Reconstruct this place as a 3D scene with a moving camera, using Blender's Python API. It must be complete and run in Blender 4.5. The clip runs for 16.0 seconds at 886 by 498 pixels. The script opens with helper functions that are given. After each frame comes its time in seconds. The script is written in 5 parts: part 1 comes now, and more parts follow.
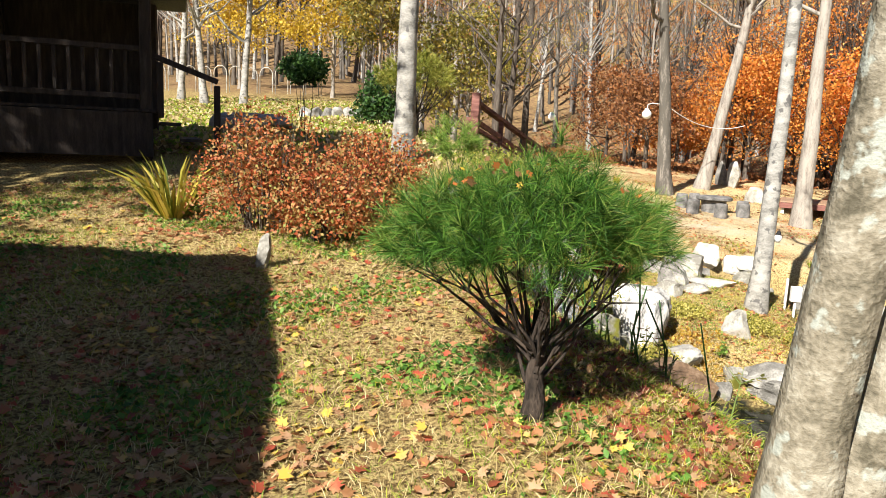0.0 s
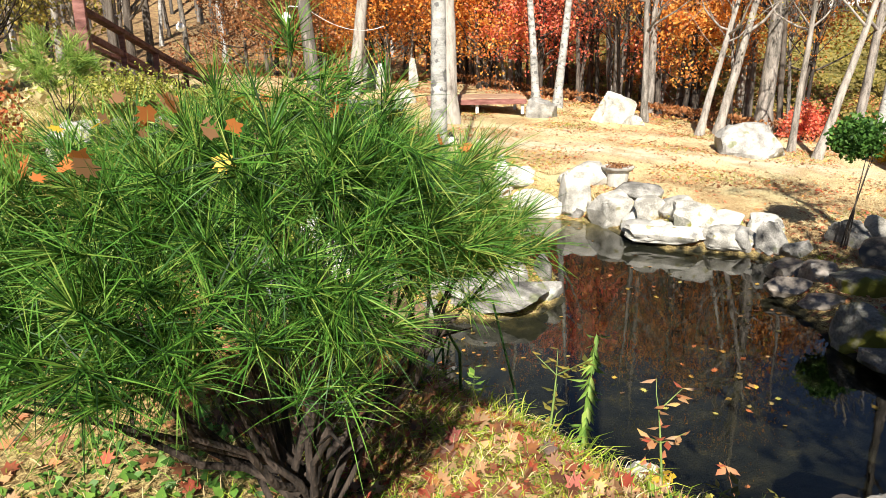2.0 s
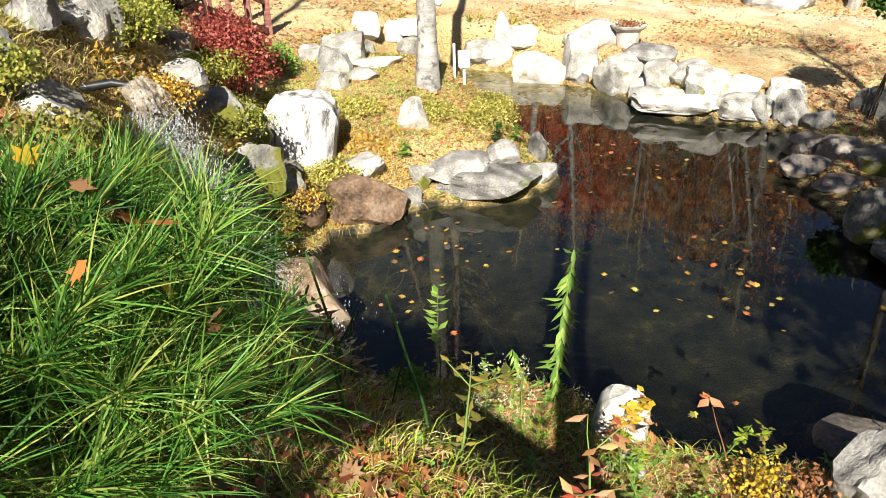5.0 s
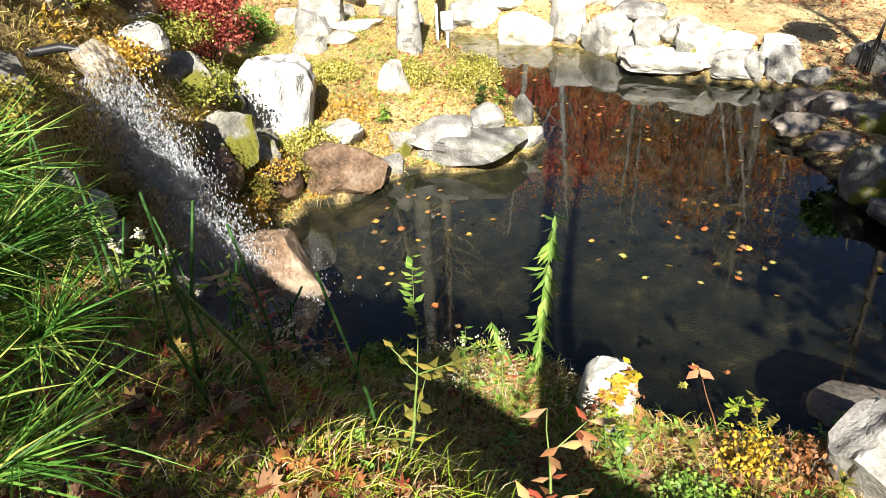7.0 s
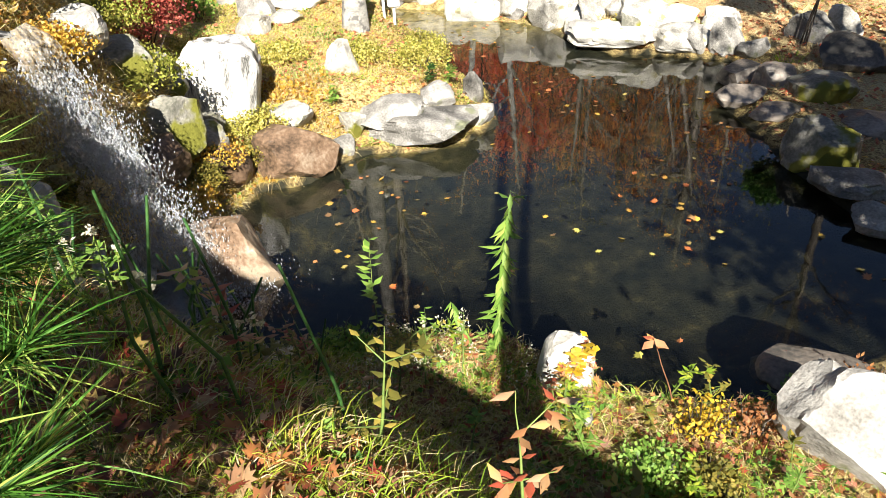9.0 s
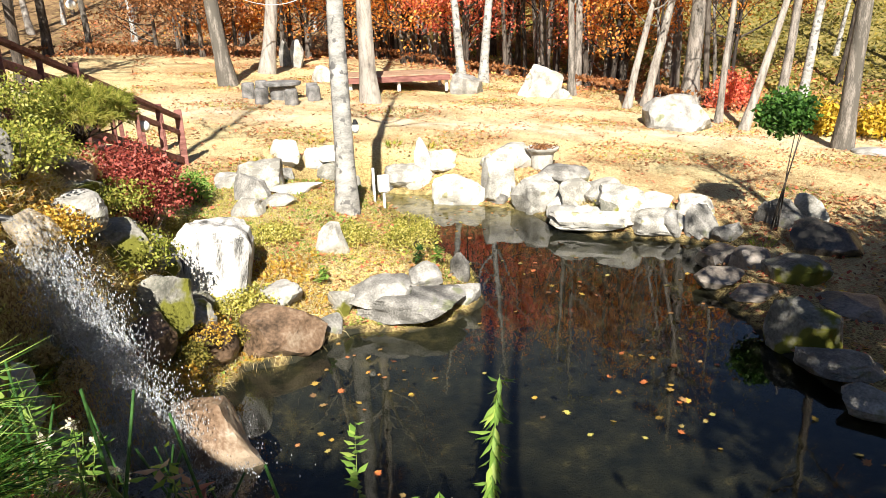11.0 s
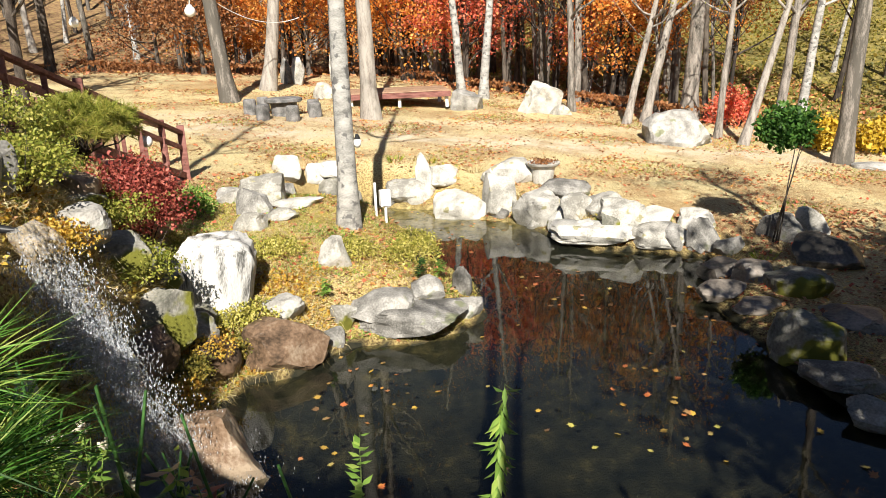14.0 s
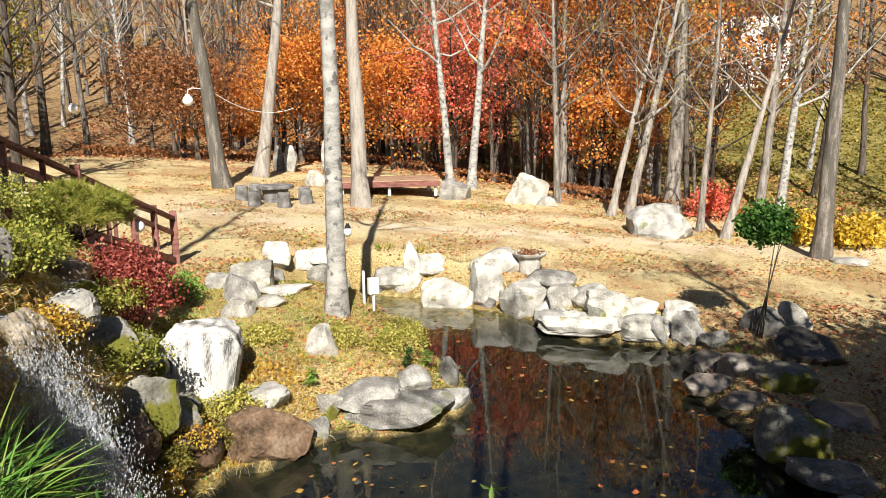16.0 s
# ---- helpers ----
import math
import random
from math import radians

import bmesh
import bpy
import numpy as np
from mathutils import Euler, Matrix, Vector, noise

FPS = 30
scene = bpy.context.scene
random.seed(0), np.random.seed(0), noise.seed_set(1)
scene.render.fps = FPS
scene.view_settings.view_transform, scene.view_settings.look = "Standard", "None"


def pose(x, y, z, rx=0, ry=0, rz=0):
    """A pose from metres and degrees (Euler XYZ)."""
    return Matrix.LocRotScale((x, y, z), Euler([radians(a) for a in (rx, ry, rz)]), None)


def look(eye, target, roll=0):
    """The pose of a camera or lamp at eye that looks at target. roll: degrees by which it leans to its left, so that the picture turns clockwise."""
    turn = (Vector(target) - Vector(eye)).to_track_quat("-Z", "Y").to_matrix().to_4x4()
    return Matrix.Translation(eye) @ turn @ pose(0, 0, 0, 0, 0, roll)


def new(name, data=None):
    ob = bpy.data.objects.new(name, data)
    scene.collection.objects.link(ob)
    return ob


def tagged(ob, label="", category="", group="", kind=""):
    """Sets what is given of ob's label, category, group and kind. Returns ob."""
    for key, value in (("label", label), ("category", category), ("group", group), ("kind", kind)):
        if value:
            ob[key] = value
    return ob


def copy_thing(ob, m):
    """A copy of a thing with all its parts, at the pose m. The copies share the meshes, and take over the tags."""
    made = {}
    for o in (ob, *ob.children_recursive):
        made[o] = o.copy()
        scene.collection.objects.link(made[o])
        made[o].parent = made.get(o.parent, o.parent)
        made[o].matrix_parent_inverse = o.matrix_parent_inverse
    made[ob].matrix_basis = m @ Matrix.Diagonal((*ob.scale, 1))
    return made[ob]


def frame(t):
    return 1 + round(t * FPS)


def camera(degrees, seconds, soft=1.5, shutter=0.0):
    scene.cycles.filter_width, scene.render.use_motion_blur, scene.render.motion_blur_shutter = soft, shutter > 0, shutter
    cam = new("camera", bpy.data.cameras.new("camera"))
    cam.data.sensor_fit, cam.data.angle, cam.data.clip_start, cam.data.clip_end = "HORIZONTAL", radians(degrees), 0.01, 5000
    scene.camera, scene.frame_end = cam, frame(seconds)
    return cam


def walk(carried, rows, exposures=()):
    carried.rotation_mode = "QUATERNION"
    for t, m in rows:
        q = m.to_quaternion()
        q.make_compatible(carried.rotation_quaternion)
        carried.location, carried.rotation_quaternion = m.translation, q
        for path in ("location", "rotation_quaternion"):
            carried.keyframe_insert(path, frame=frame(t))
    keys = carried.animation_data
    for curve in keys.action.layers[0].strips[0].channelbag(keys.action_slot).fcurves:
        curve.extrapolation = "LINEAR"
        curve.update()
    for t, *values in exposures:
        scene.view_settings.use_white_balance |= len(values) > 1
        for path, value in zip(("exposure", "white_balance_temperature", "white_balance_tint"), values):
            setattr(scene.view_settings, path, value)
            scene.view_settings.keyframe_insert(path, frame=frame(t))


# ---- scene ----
cam = camera(63.93, 16.0, soft=0.8)
# seconds, eye (x, y, z), yaw, pitch, lean to the right
PATH = [
    (0, 2.252, 4.365, 1.254, 11.87, -9.56, -2.75),
    (0.5, 1.996, 4.730, 1.219, 5.36, -8.84, -1.80),
    (1, 1.895, 5.115, 1.176, -5.18, -13.95, -2.27),
    (1.5, 1.896, 5.530, 1.225, -14.15, -16.45, -0.31),
    (2, 2.023, 5.901, 1.224, -16.36, -16.04, 0.85),
    (2.5, 2.194, 6.227, 1.227, -18.42, -18.56, -0.21),
    (3, 2.297, 6.500, 1.248, -21.25, -23.19, 1.28),
    (3.5, 2.454, 6.518, 1.241, -11.61, -24.42, 0.99),
    (4, 2.505, 6.417, 1.405, -15.84, -26.84, 1.45),
    (6.5, 2.802, 6.738, 1.220, -14.77, -28.76, 2.80),
    (7, 2.813, 6.730, 1.213, -16.40, -30.29, 2.74),
    (7.5, 2.820, 6.735, 1.229, -19.07, -31.83, 2.42),
    (8, 2.819, 6.739, 1.226, -19.53, -32.04, 2.47),
    (8.5, 2.806, 6.734, 1.224, -20.56, -32.49, 2.40),
    (9, 2.794, 6.746, 1.235, -20.67, -32.29, 2.53),
    (9.5, 2.790, 6.733, 1.242, -20.79, -32.05, 2.57),
    (10, 2.793, 6.769, 1.285, -21.02, -24.59, 2.10),
    (12.5, 2.766, 6.756, 1.263, -21.78, -16.55, 1.75),
    (13, 2.770, 6.749, 1.251, -21.98, -16.68, 1.64),
    (13.5, 2.766, 6.757, 1.245, -22.62, -17.05, 1.50),
    (14, 2.747, 6.765, 1.245, -21.65, -16.94, 1.93),
    (14.5, 2.769, 6.753, 1.241, -21.33, -16.73, 1.85),
    (15, 2.772, 6.808, 1.246, -21.29, -16.89, 1.79),
    (15.5, 2.737, 6.722, 1.296, -21.64, -12.02, 1.18),
    (16, 2.703, 6.696, 1.325, -22.48, -10.06, 0.80),
]
EXPOSURE = [(0, 1.15), (1.0, 1.25), (2.0, 1.25), (3.5, 1.15), (6.5, 1.55), (9.5, 1.7), (10, 2.0), (10.6, 1.6), (12.5, 1.1), (16, 0.95)]
walk(cam, [(t, pose(x, y, z, 90 + pitch, lean, yaw)) for t, x, y, z, yaw, pitch, lean in PATH], EXPOSURE)

# ---- sky and sun: behind the walker, on a clear autumn noon ----
SUN_UP, SUN_WAY = 38.0, (-0.36, -0.93)
world = bpy.data.worlds.new("sky")
scene.world = world
world.use_nodes = True
sky = world.node_tree.nodes.new("ShaderNodeTexSky")
sky.sky_type, sky.sun_disc = "NISHITA", False
sky.sun_elevation, sky.sun_rotation = radians(SUN_UP), math.atan2(SUN_WAY[0], SUN_WAY[1])
sky.air_density, sky.dust_density, sky.ozone_density = 0.55, 0.2, 1.2
world.node_tree.nodes["Background"].inputs["Strength"].default_value = 0.05
world.node_tree.links.new(sky.outputs[0], world.node_tree.nodes["Background"].inputs["Color"])
sun = new("sun", bpy.data.lights.new("sun", "SUN"))
sun.data.energy, sun.data.angle, sun.data.color = 5.0, radians(0.55), (1.0, 0.94, 0.84)
sun.matrix_world = look((-20, -40, 40), (-20 - SUN_WAY[0] * 40, -40 - SUN_WAY[1] * 40, 40 - 40 * math.tan(radians(SUN_UP))))


# ---- the lie of the land: a terrace, a bank down to the pond, a lower lawn, hills round it ----
WATER = -2.31
SHORE = ((2.3, 11.0), (3.16, 11.1), (3.9, 10.95), (4.6, 10.6), (4.95, 9.85), (5.4, 9.5), (6.0, 9.2), (7.3, 9.3), (8.4, 10.4), (8.6, 11.4),
         (8.75, 12.2), (9.1, 13.0), (9.3, 13.9), (10.2, 14.6), (10.6, 15.2), (10.0, 15.9), (9.2, 16.4), (8.95, 17.3), (9.0, 18.4), (8.4, 19.2),
         (7.9, 20.4), (6.7, 21.3), (5.7, 21.2), (5.0, 20.7), (4.7, 20.2), (5.7, 19.7), (6.5, 19.2), (6.8, 18.5), (6.4, 17.6), (6.65, 15.8),
         (6.3, 14.6), (5.8, 14.3), (5.2, 14.2), (4.6, 14.5), (4.2, 14.4), (3.7, 14.0), (3.2, 14.1), (2.9, 13.6), (2.3, 12.8), (1.9, 12.0))
EDGE = ((30, -6), (14, 1.0), (6.0, 4.4), (3.6, 6.5), (2.75, 7.75), (1.75, 9.1), (1.1, 10.8), (0.7, 13.0), (0.35, 15.2), (-0.7, 17.5), (-3.0, 22.0), (-7.5, 34.0), (-16.0, 60.0))


def smooth(a, b, x):
    k = np.clip((x - a) / (b - a), 0, 1)
    return k * k * (3 - 2 * k)


def away(x, y, line, closed):
    """Distance from a polyline, and on which side of it (positive: on its right)."""
    best, side = np.full(np.shape(x), 1e9), np.ones(np.shape(x))
    n = len(line)
    for i in range(n if closed else n - 1):
        (ax, ay), (bx, by) = line[i], line[(i + 1) % n]
        dx, dy = bx - ax, by - ay
        k = np.clip(((x - ax) * dx + (y - ay) * dy) / (dx * dx + dy * dy), 0, 1)
        d = np.hypot(x - ax - k * dx, y - ay - k * dy)
        s = np.where(dx * (y - ay) - dy * (x - ax) > 0, -1.0, 1.0)
        side = np.where(d < best, s, side)
        best = np.minimum(d, best)
    return best, side


def in_pond(x, y):
    odd = np.zeros(np.shape(x), bool)
    for (ax, ay), (bx, by) in zip(SHORE, SHORE[1:] + SHORE[:1]):
        if ay != by:
            odd ^= ((ay > y) != (by > y)) & (x < (bx - ax) * (y - ay) / (by - ay) + ax)
    return odd


def bumps(x, y):
    return (0.035 * np.sin(1.9 * x + 0.7 * y) * np.sin(1.3 * y - 0.4 * x) + 0.02 * np.sin(4.1 * x - 1.3 * y + 1) * np.sin(3.7 * y + 0.9 * x)
            + 0.01 * np.sin(9.3 * x + 2) * np.sin(8.1 * y + 1.1 * x))


def land(x, y):
    """The ground's height."""
    x, y = np.asarray(x, float), np.asarray(y, float)
    terrace = 0.13 * np.clip(y - 7.4, 0, 7.6) + 0.045 * np.clip(y - 15, 0, 15) + 0.1 * np.clip(y - 30, 0, 300) - 0.04 * np.clip(6.0 - y, 0, 3)
    lawn = -1.75 + 0.06 * (np.clip(y, 5, 50) - 18) - 0.06 * (np.clip(x, 0, 20) - 9)
    d, side = away(x, y, EDGE, False)
    z = terrace + (lawn - terrace) * smooth(-0.05, 1.0, np.where(side > 0, d, -d) / (1.9 + 1.0 * smooth(9.0, 12.0, y)))
    mound = np.exp(-((x - 1.6) / 0.8) ** 2 - ((y - 16.0) / 1.5) ** 2)
    z = z + np.maximum(0.0, 0.05 - z) * mound * (side > 0)
    z = z - 0.42 * np.exp(-((x - 2.85) / 0.75) ** 2 - ((y - 14.85) / 0.7) ** 2) + 0.09 * np.exp(-((x - 2.08) / 0.5) ** 2 - ((y - 7.16) / 0.5) ** 2)
    z = z - 0.85 * np.exp(-((x - 2.3) / 0.65) ** 2 - ((y - 10.4) / 0.95) ** 2) * (side > 0)
    # the gully behind the lawn's trees, and the bank beyond it
    far = np.maximum((x - 19) * 0.8 + (y - 26) * 0.35, (y - 40) * 0.9 + (x - 10) * 0.05)
    low = smooth(0, 6, far)
    z = z - 1.0 * low * (side > 0) + 0.2 * np.clip(far - 8, 0, 30) * (side > 0) + 0.28 * np.clip(far - 38, 0, 200)
    z = z + 0.22 * np.clip(np.hypot(x, y) - 75, 0, 160)
    d, _ = away(x, y, SHORE, True)
    inside = in_pond(x, y)
    near = WATER + 0.06
    z = np.where(inside, near - 0.14 * smooth(0, 0.16, d) - (0.5 - 0.36 * smooth(17.0, 19.0, y)) * smooth(0, 1.3, d), near + (z - near) * smooth(0.0, 0.9, d))
    return z + bumps(x, y) * np.where(inside, 0.4, 1.0)


# ---- materials ----
def material(name, tones, scale=6.0, rough=0.8, bump=0.3, island=0.0, metal=0.0, detail=60.0, stretch=(1, 1, 1), through_light=0.0, spots=None, per_object=0.0):
    """Tones blended by coarse and fine noise, with relief. island and per_object: how far single pieces differ. spots: (colour, scale, threshold)."""
    m = bpy.data.materials.new(name)
    m.use_nodes = True
    nodes, links = m.node_tree.nodes, m.node_tree.links
    bsdf = nodes["Principled BSDF"]
    place = nodes.new("ShaderNodeTexCoord")
    mapped = nodes.new("ShaderNodeMapping")
    mapped.inputs["Scale"].default_value = stretch
    links.new(place.outputs["Object"], mapped.inputs["Vector"])
    coarse, fine = nodes.new("ShaderNodeTexNoise"), nodes.new("ShaderNodeTexNoise")
    for tex, s in ((coarse, scale), (fine, detail)):
        tex.inputs["Scale"].default_value = s
        tex.inputs["Detail"].default_value = 5
        links.new(mapped.outputs["Vector"], tex.inputs["Vector"])
    mix = nodes.new("ShaderNodeMath")
    mix.operation = "MULTIPLY_ADD"
    links.new(fine.outputs["Fac"], mix.inputs[0])
    mix.inputs[1].default_value = 0.45
    links.new(coarse.outputs["Fac"], mix.inputs[2])
    value = mix.outputs[0]
    shift = nodes.new("ShaderNodeMath")
    shift.operation = "SUBTRACT"
    links.new(value, shift.inputs[0])
    shift.inputs[1].default_value = 0.22
    value = shift.outputs[0]
    for amount, kind, socket in ((island, "ShaderNodeNewGeometry", "Random Per Island"), (per_object, "ShaderNodeObjectInfo", "Random")):
        if amount:
            rnd = nodes.new(kind)
            add = nodes.new("ShaderNodeMath")
            add.operation = "MULTIPLY_ADD"
            links.new(rnd.outputs[socket], add.inputs[0])
            add.inputs[1].default_value = amount
            links.new(value, add.inputs[2])
            less = nodes.new("ShaderNodeMath")
            less.operation = "SUBTRACT"
            links.new(add.outputs[0], less.inputs[0])
            less.inputs[1].default_value = amount / 2
            value = less.outputs[0]
    ramp = nodes.new("ShaderNodeValToRGB")
    els = ramp.color_ramp.elements
    while len(els) < len(tones):
        els.new(0.5)
    low, high = (0.3, 0.7) if not island else (0.12, 0.88)
    for i, tone in enumerate(tones):
        els[i].position = low + (high - low) * i / max(1, len(tones) - 1)
        els[i].color = (*tone, 1)
    links.new(value, ramp.inputs["Fac"])
    colour = ramp.outputs["Color"]
    if spots:
        tone, s, limit = spots
        patch = nodes.new("ShaderNodeTexNoise")
        patch.inputs["Scale"].default_value = s
        patch.inputs["Detail"].default_value = 4
        links.new(place.outputs["Object"], patch.inputs["Vector"])
        step = nodes.new("ShaderNodeMapRange")
        step.inputs["From Min"].default_value, step.inputs["From Max"].default_value = limit, limit + 0.06
        links.new(patch.outputs["Fac"], step.inputs["Value"])
        both = nodes.new("ShaderNodeMix")
        both.data_type = "RGBA"
        links.new(step.outputs["Result"], both.inputs["Factor"])
        links.new(colour, both.inputs["A"])
        both.inputs["B"].default_value = (*tone, 1)
        colour = both.outputs["Result"]
    links.new(colour, bsdf.inputs["Base Color"])
    bsdf.inputs["Roughness"].default_value = rough
    bsdf.inputs["Metallic"].default_value = metal
    bsdf.inputs["Specular IOR Level"].default_value = 0.35
    if bump:
        relief = nodes.new("ShaderNodeBump")
        relief.inputs["Strength"].default_value = bump
        relief.inputs["Distance"].default_value = 0.02
        links.new(mix.outputs[0], relief.inputs["Height"])
        links.new(relief.outputs["Normal"], bsdf.inputs["Normal"])
    if through_light:
        leafy = nodes.new("ShaderNodeBsdfTranslucent")
        links.new(colour, leafy.inputs["Color"])
        blend = nodes.new("ShaderNodeMixShader")
        blend.inputs["Fac"].default_value = through_light
        links.new(bsdf.outputs[0], blend.inputs[1])
        links.new(leafy.outputs[0], blend.inputs[2])
        links.new(blend.outputs[0], nodes["Material Output"].inputs["Surface"])
    return m


def foliage(name, *tones, rough=0.55, glow=0.35):
    return material(name, tones, scale=0.8, rough=rough, bump=0, island=0.75, detail=9, through_light=glow)


STONE = material("granite", ((0.11, 0.105, 0.095), (0.25, 0.24, 0.22), (0.42, 0.405, 0.375)), 3.5, 0.85, 1.0, detail=42, per_object=0.25, spots=((0.2, 0.21, 0.13), 3.0, 0.62))
PALE_STONE = material("pale_stone", ((0.2, 0.19, 0.165), (0.4, 0.385, 0.345), (0.57, 0.55, 0.505)), 3.5, 0.8, 1.0, detail=38, per_object=0.25, spots=((0.3, 0.28, 0.16), 4.5, 0.62))
WET_STONE = material("wet_stone", ((0.05, 0.047, 0.042), (0.14, 0.12, 0.1), (0.27, 0.235, 0.2)), 2.0, 0.4, 0.7, detail=28, per_object=0.3)
RUST_STONE = material("rust_brown_stone", ((0.05, 0.034, 0.022), (0.17, 0.11, 0.07), (0.32, 0.25, 0.18)), 2.4, 0.35, 0.8, detail=26, per_object=0.3)
MOSS_STONE = material("mossy_stone", ((0.1, 0.1, 0.08), (0.22, 0.21, 0.18), (0.42, 0.41, 0.38)), 2.5, 0.9, 0.9, detail=30, spots=((0.14, 0.14, 0.02), 1.6, 0.5), per_object=0.2)
MOSS = material("moss", ((0.07, 0.09, 0.01), (0.2, 0.2, 0.03), (0.34, 0.3, 0.06)), 5, 0.95, 1.0, detail=80)
BARK = material("grey_bark", ((0.1, 0.09, 0.075), (0.25, 0.22, 0.19), (0.36, 0.33, 0.29)), 3, 0.9, 1.0, detail=24, stretch=(3, 3, 0.6), per_object=0.4)
FAR_BARK = material("far_bark", ((0.045, 0.04, 0.033), (0.11, 0.098, 0.085), (0.2, 0.18, 0.16)), 0.4, 0.95, 0, detail=3)
DARK_BARK = material("dark_bark", ((0.025, 0.02, 0.016), (0.07, 0.055, 0.043), (0.13, 0.11, 0.09)), 4, 0.9, 1.0, detail=30, stretch=(3, 3, 0.6), per_object=0.3)
PALE_BARK = material("pale_bark", ((0.17, 0.165, 0.15), (0.33, 0.32, 0.295), (0.46, 0.445, 0.41)), 3, 0.85, 0.7, detail=30, stretch=(1, 1, 2.4), spots=((0.13, 0.125, 0.12), 7.0, 0.57))
LICHEN_BARK = material("lichen_bark", ((0.09, 0.08, 0.055), (0.22, 0.195, 0.145), (0.36, 0.335, 0.27)), 9, 0.85, 0.8, detail=60, stretch=(1, 1, 1.2), spots=((0.33, 0.35, 0.31), 13.0, 0.56))
RED_WOOD = material("red_stained_wood", ((0.1, 0.035, 0.028), (0.19, 0.075, 0.06), (0.27, 0.12, 0.1)), 3, 0.6, 0.3, detail=40, stretch=(1, 6, 6), per_object=0.2)
DARK_WOOD = material("dark_wood", ((0.012, 0.009, 0.008), (0.03, 0.022, 0.018), (0.055, 0.042, 0.035)), 3, 0.7, 0.3, detail=40, stretch=(6, 6, 1))
DECK_WOOD = material("weathered_deck_wood", ((0.17, 0.1, 0.06), (0.3, 0.18, 0.11), (0.42, 0.28, 0.19)), 3, 0.7, 0.3, detail=40, stretch=(1, 8, 8), per_object=0.3)
WHITE_PAINT = material("white_paint", ((0.66, 0.66, 0.64), (0.78, 0.78, 0.76)), 3, 0.6, 0.1)
BLACK_METAL = material("black_metal", ((0.015, 0.015, 0.016), (0.035, 0.035, 0.036)), 8, 0.45, 0.1, metal=0.4)
ROOF_TILE = material("roof_tiles", ((0.12, 0.05, 0.04), (0.22, 0.11, 0.09)), 5, 0.7, 0.4)
WHITE_STONE = material("white_stone", ((0.06, 0.06, 0.055), (0.48, 0.47, 0.45), (0.64, 0.63, 0.6)), 2.2, 0.8, 1.0, detail=26, stretch=(3.5, 3.5, 0.7))
PINE_BARK = material("pine_bark", ((0.012, 0.009, 0.007), (0.035, 0.026, 0.02), (0.07, 0.052, 0.04)), 12, 0.95, 1.0, detail=50, stretch=(2, 2, 0.8))
GREY_ROOF = material("grey_roof", ((0.12, 0.13, 0.14), (0.22, 0.23, 0.25)), 3, 0.6, 0.2)
WALL_PAINT = material("brown_wall", ((0.1, 0.07, 0.05), (0.17, 0.12, 0.09)), 3, 0.8, 0.2)


# ---- mesh tools ----
def sheet(name, verts, faces):
    me = bpy.data.meshes.new(name)
    verts, faces = np.asarray(verts, np.float32), np.asarray(faces, np.int32)
    k = faces.shape[1]
    me.vertices.add(len(verts))
    me.vertices.foreach_set("co", verts.ravel())
    me.loops.add(faces.size)
    me.loops.foreach_set("vertex_index", faces.ravel())
    me.polygons.add(len(faces))
    me.polygons.foreach_set("loop_start", np.arange(len(faces), dtype=np.int32) * k)
    me.update(calc_edges=True)
    return me


def part(name, shape, mat, parent=None, label="", smooth_faces=False):
    """One mesh object from a bmesh, a mesh or (verts, faces), under a thing."""
    if isinstance(shape, tuple):
        me = sheet(name, *shape)
    elif isinstance(shape, bpy.types.Mesh):
        me = shape
    else:
        me = bpy.data.meshes.new(name)
        shape.to_mesh(me)
        shape.free()
    if mat and not me.materials:
        me.materials.append(mat)
    if smooth_faces:
        me.polygons.foreach_set("use_smooth", [True] * len(me.polygons))
    ob = new(name, me)
    if parent:
        ob.parent = parent
    if label:
        ob["label"] = label
    return ob


def thing(name, x, y, z, label, category, turn=0.0, group="", kind=""):
    ob = new(name)
    ob.empty_display_size = 0.1
    ob.matrix_world = pose(x, y, z, 0, 0, turn)
    return tagged(ob, label, category, group, kind)


def join(*pieces):
    verts, faces, n = [], [], 0
    for v, f in pieces:
        verts.append(np.asarray(v, float))
        faces.append(np.asarray(f) + n)
        n += len(v)
    return np.concatenate(verts), np.concatenate(faces)


def box(x0, y0, z0, x1, y1, z1, bevel=0.008):
    bm = bmesh.new()
    bmesh.ops.create_cube(bm, size=1, matrix=Matrix.LocRotScale(((x0 + x1) / 2, (y0 + y1) / 2, (z0 + z1) / 2), None, (x1 - x0, y1 - y0, z1 - z0)))
    if bevel:
        bmesh.ops.bevel(bm, geom=list(bm.edges), offset=bevel, segments=1, affect="EDGES")
    return bm


def beam(a, b, wide, high, bevel=0.006):
    """A squared timber from a to b."""
    a, b = Vector(a), Vector(b)
    bm = bmesh.new()
    turn = (b - a).to_track_quat("X", "Z").to_matrix().to_4x4()
    bmesh.ops.create_cube(bm, size=1, matrix=Matrix.Translation((a + b) / 2) @ turn @ Matrix.Diagonal(((b - a).length, wide, high, 1)))
    if bevel:
        bmesh.ops.bevel(bm, geom=list(bm.edges), offset=bevel, segments=1, affect="EDGES")
    return bm


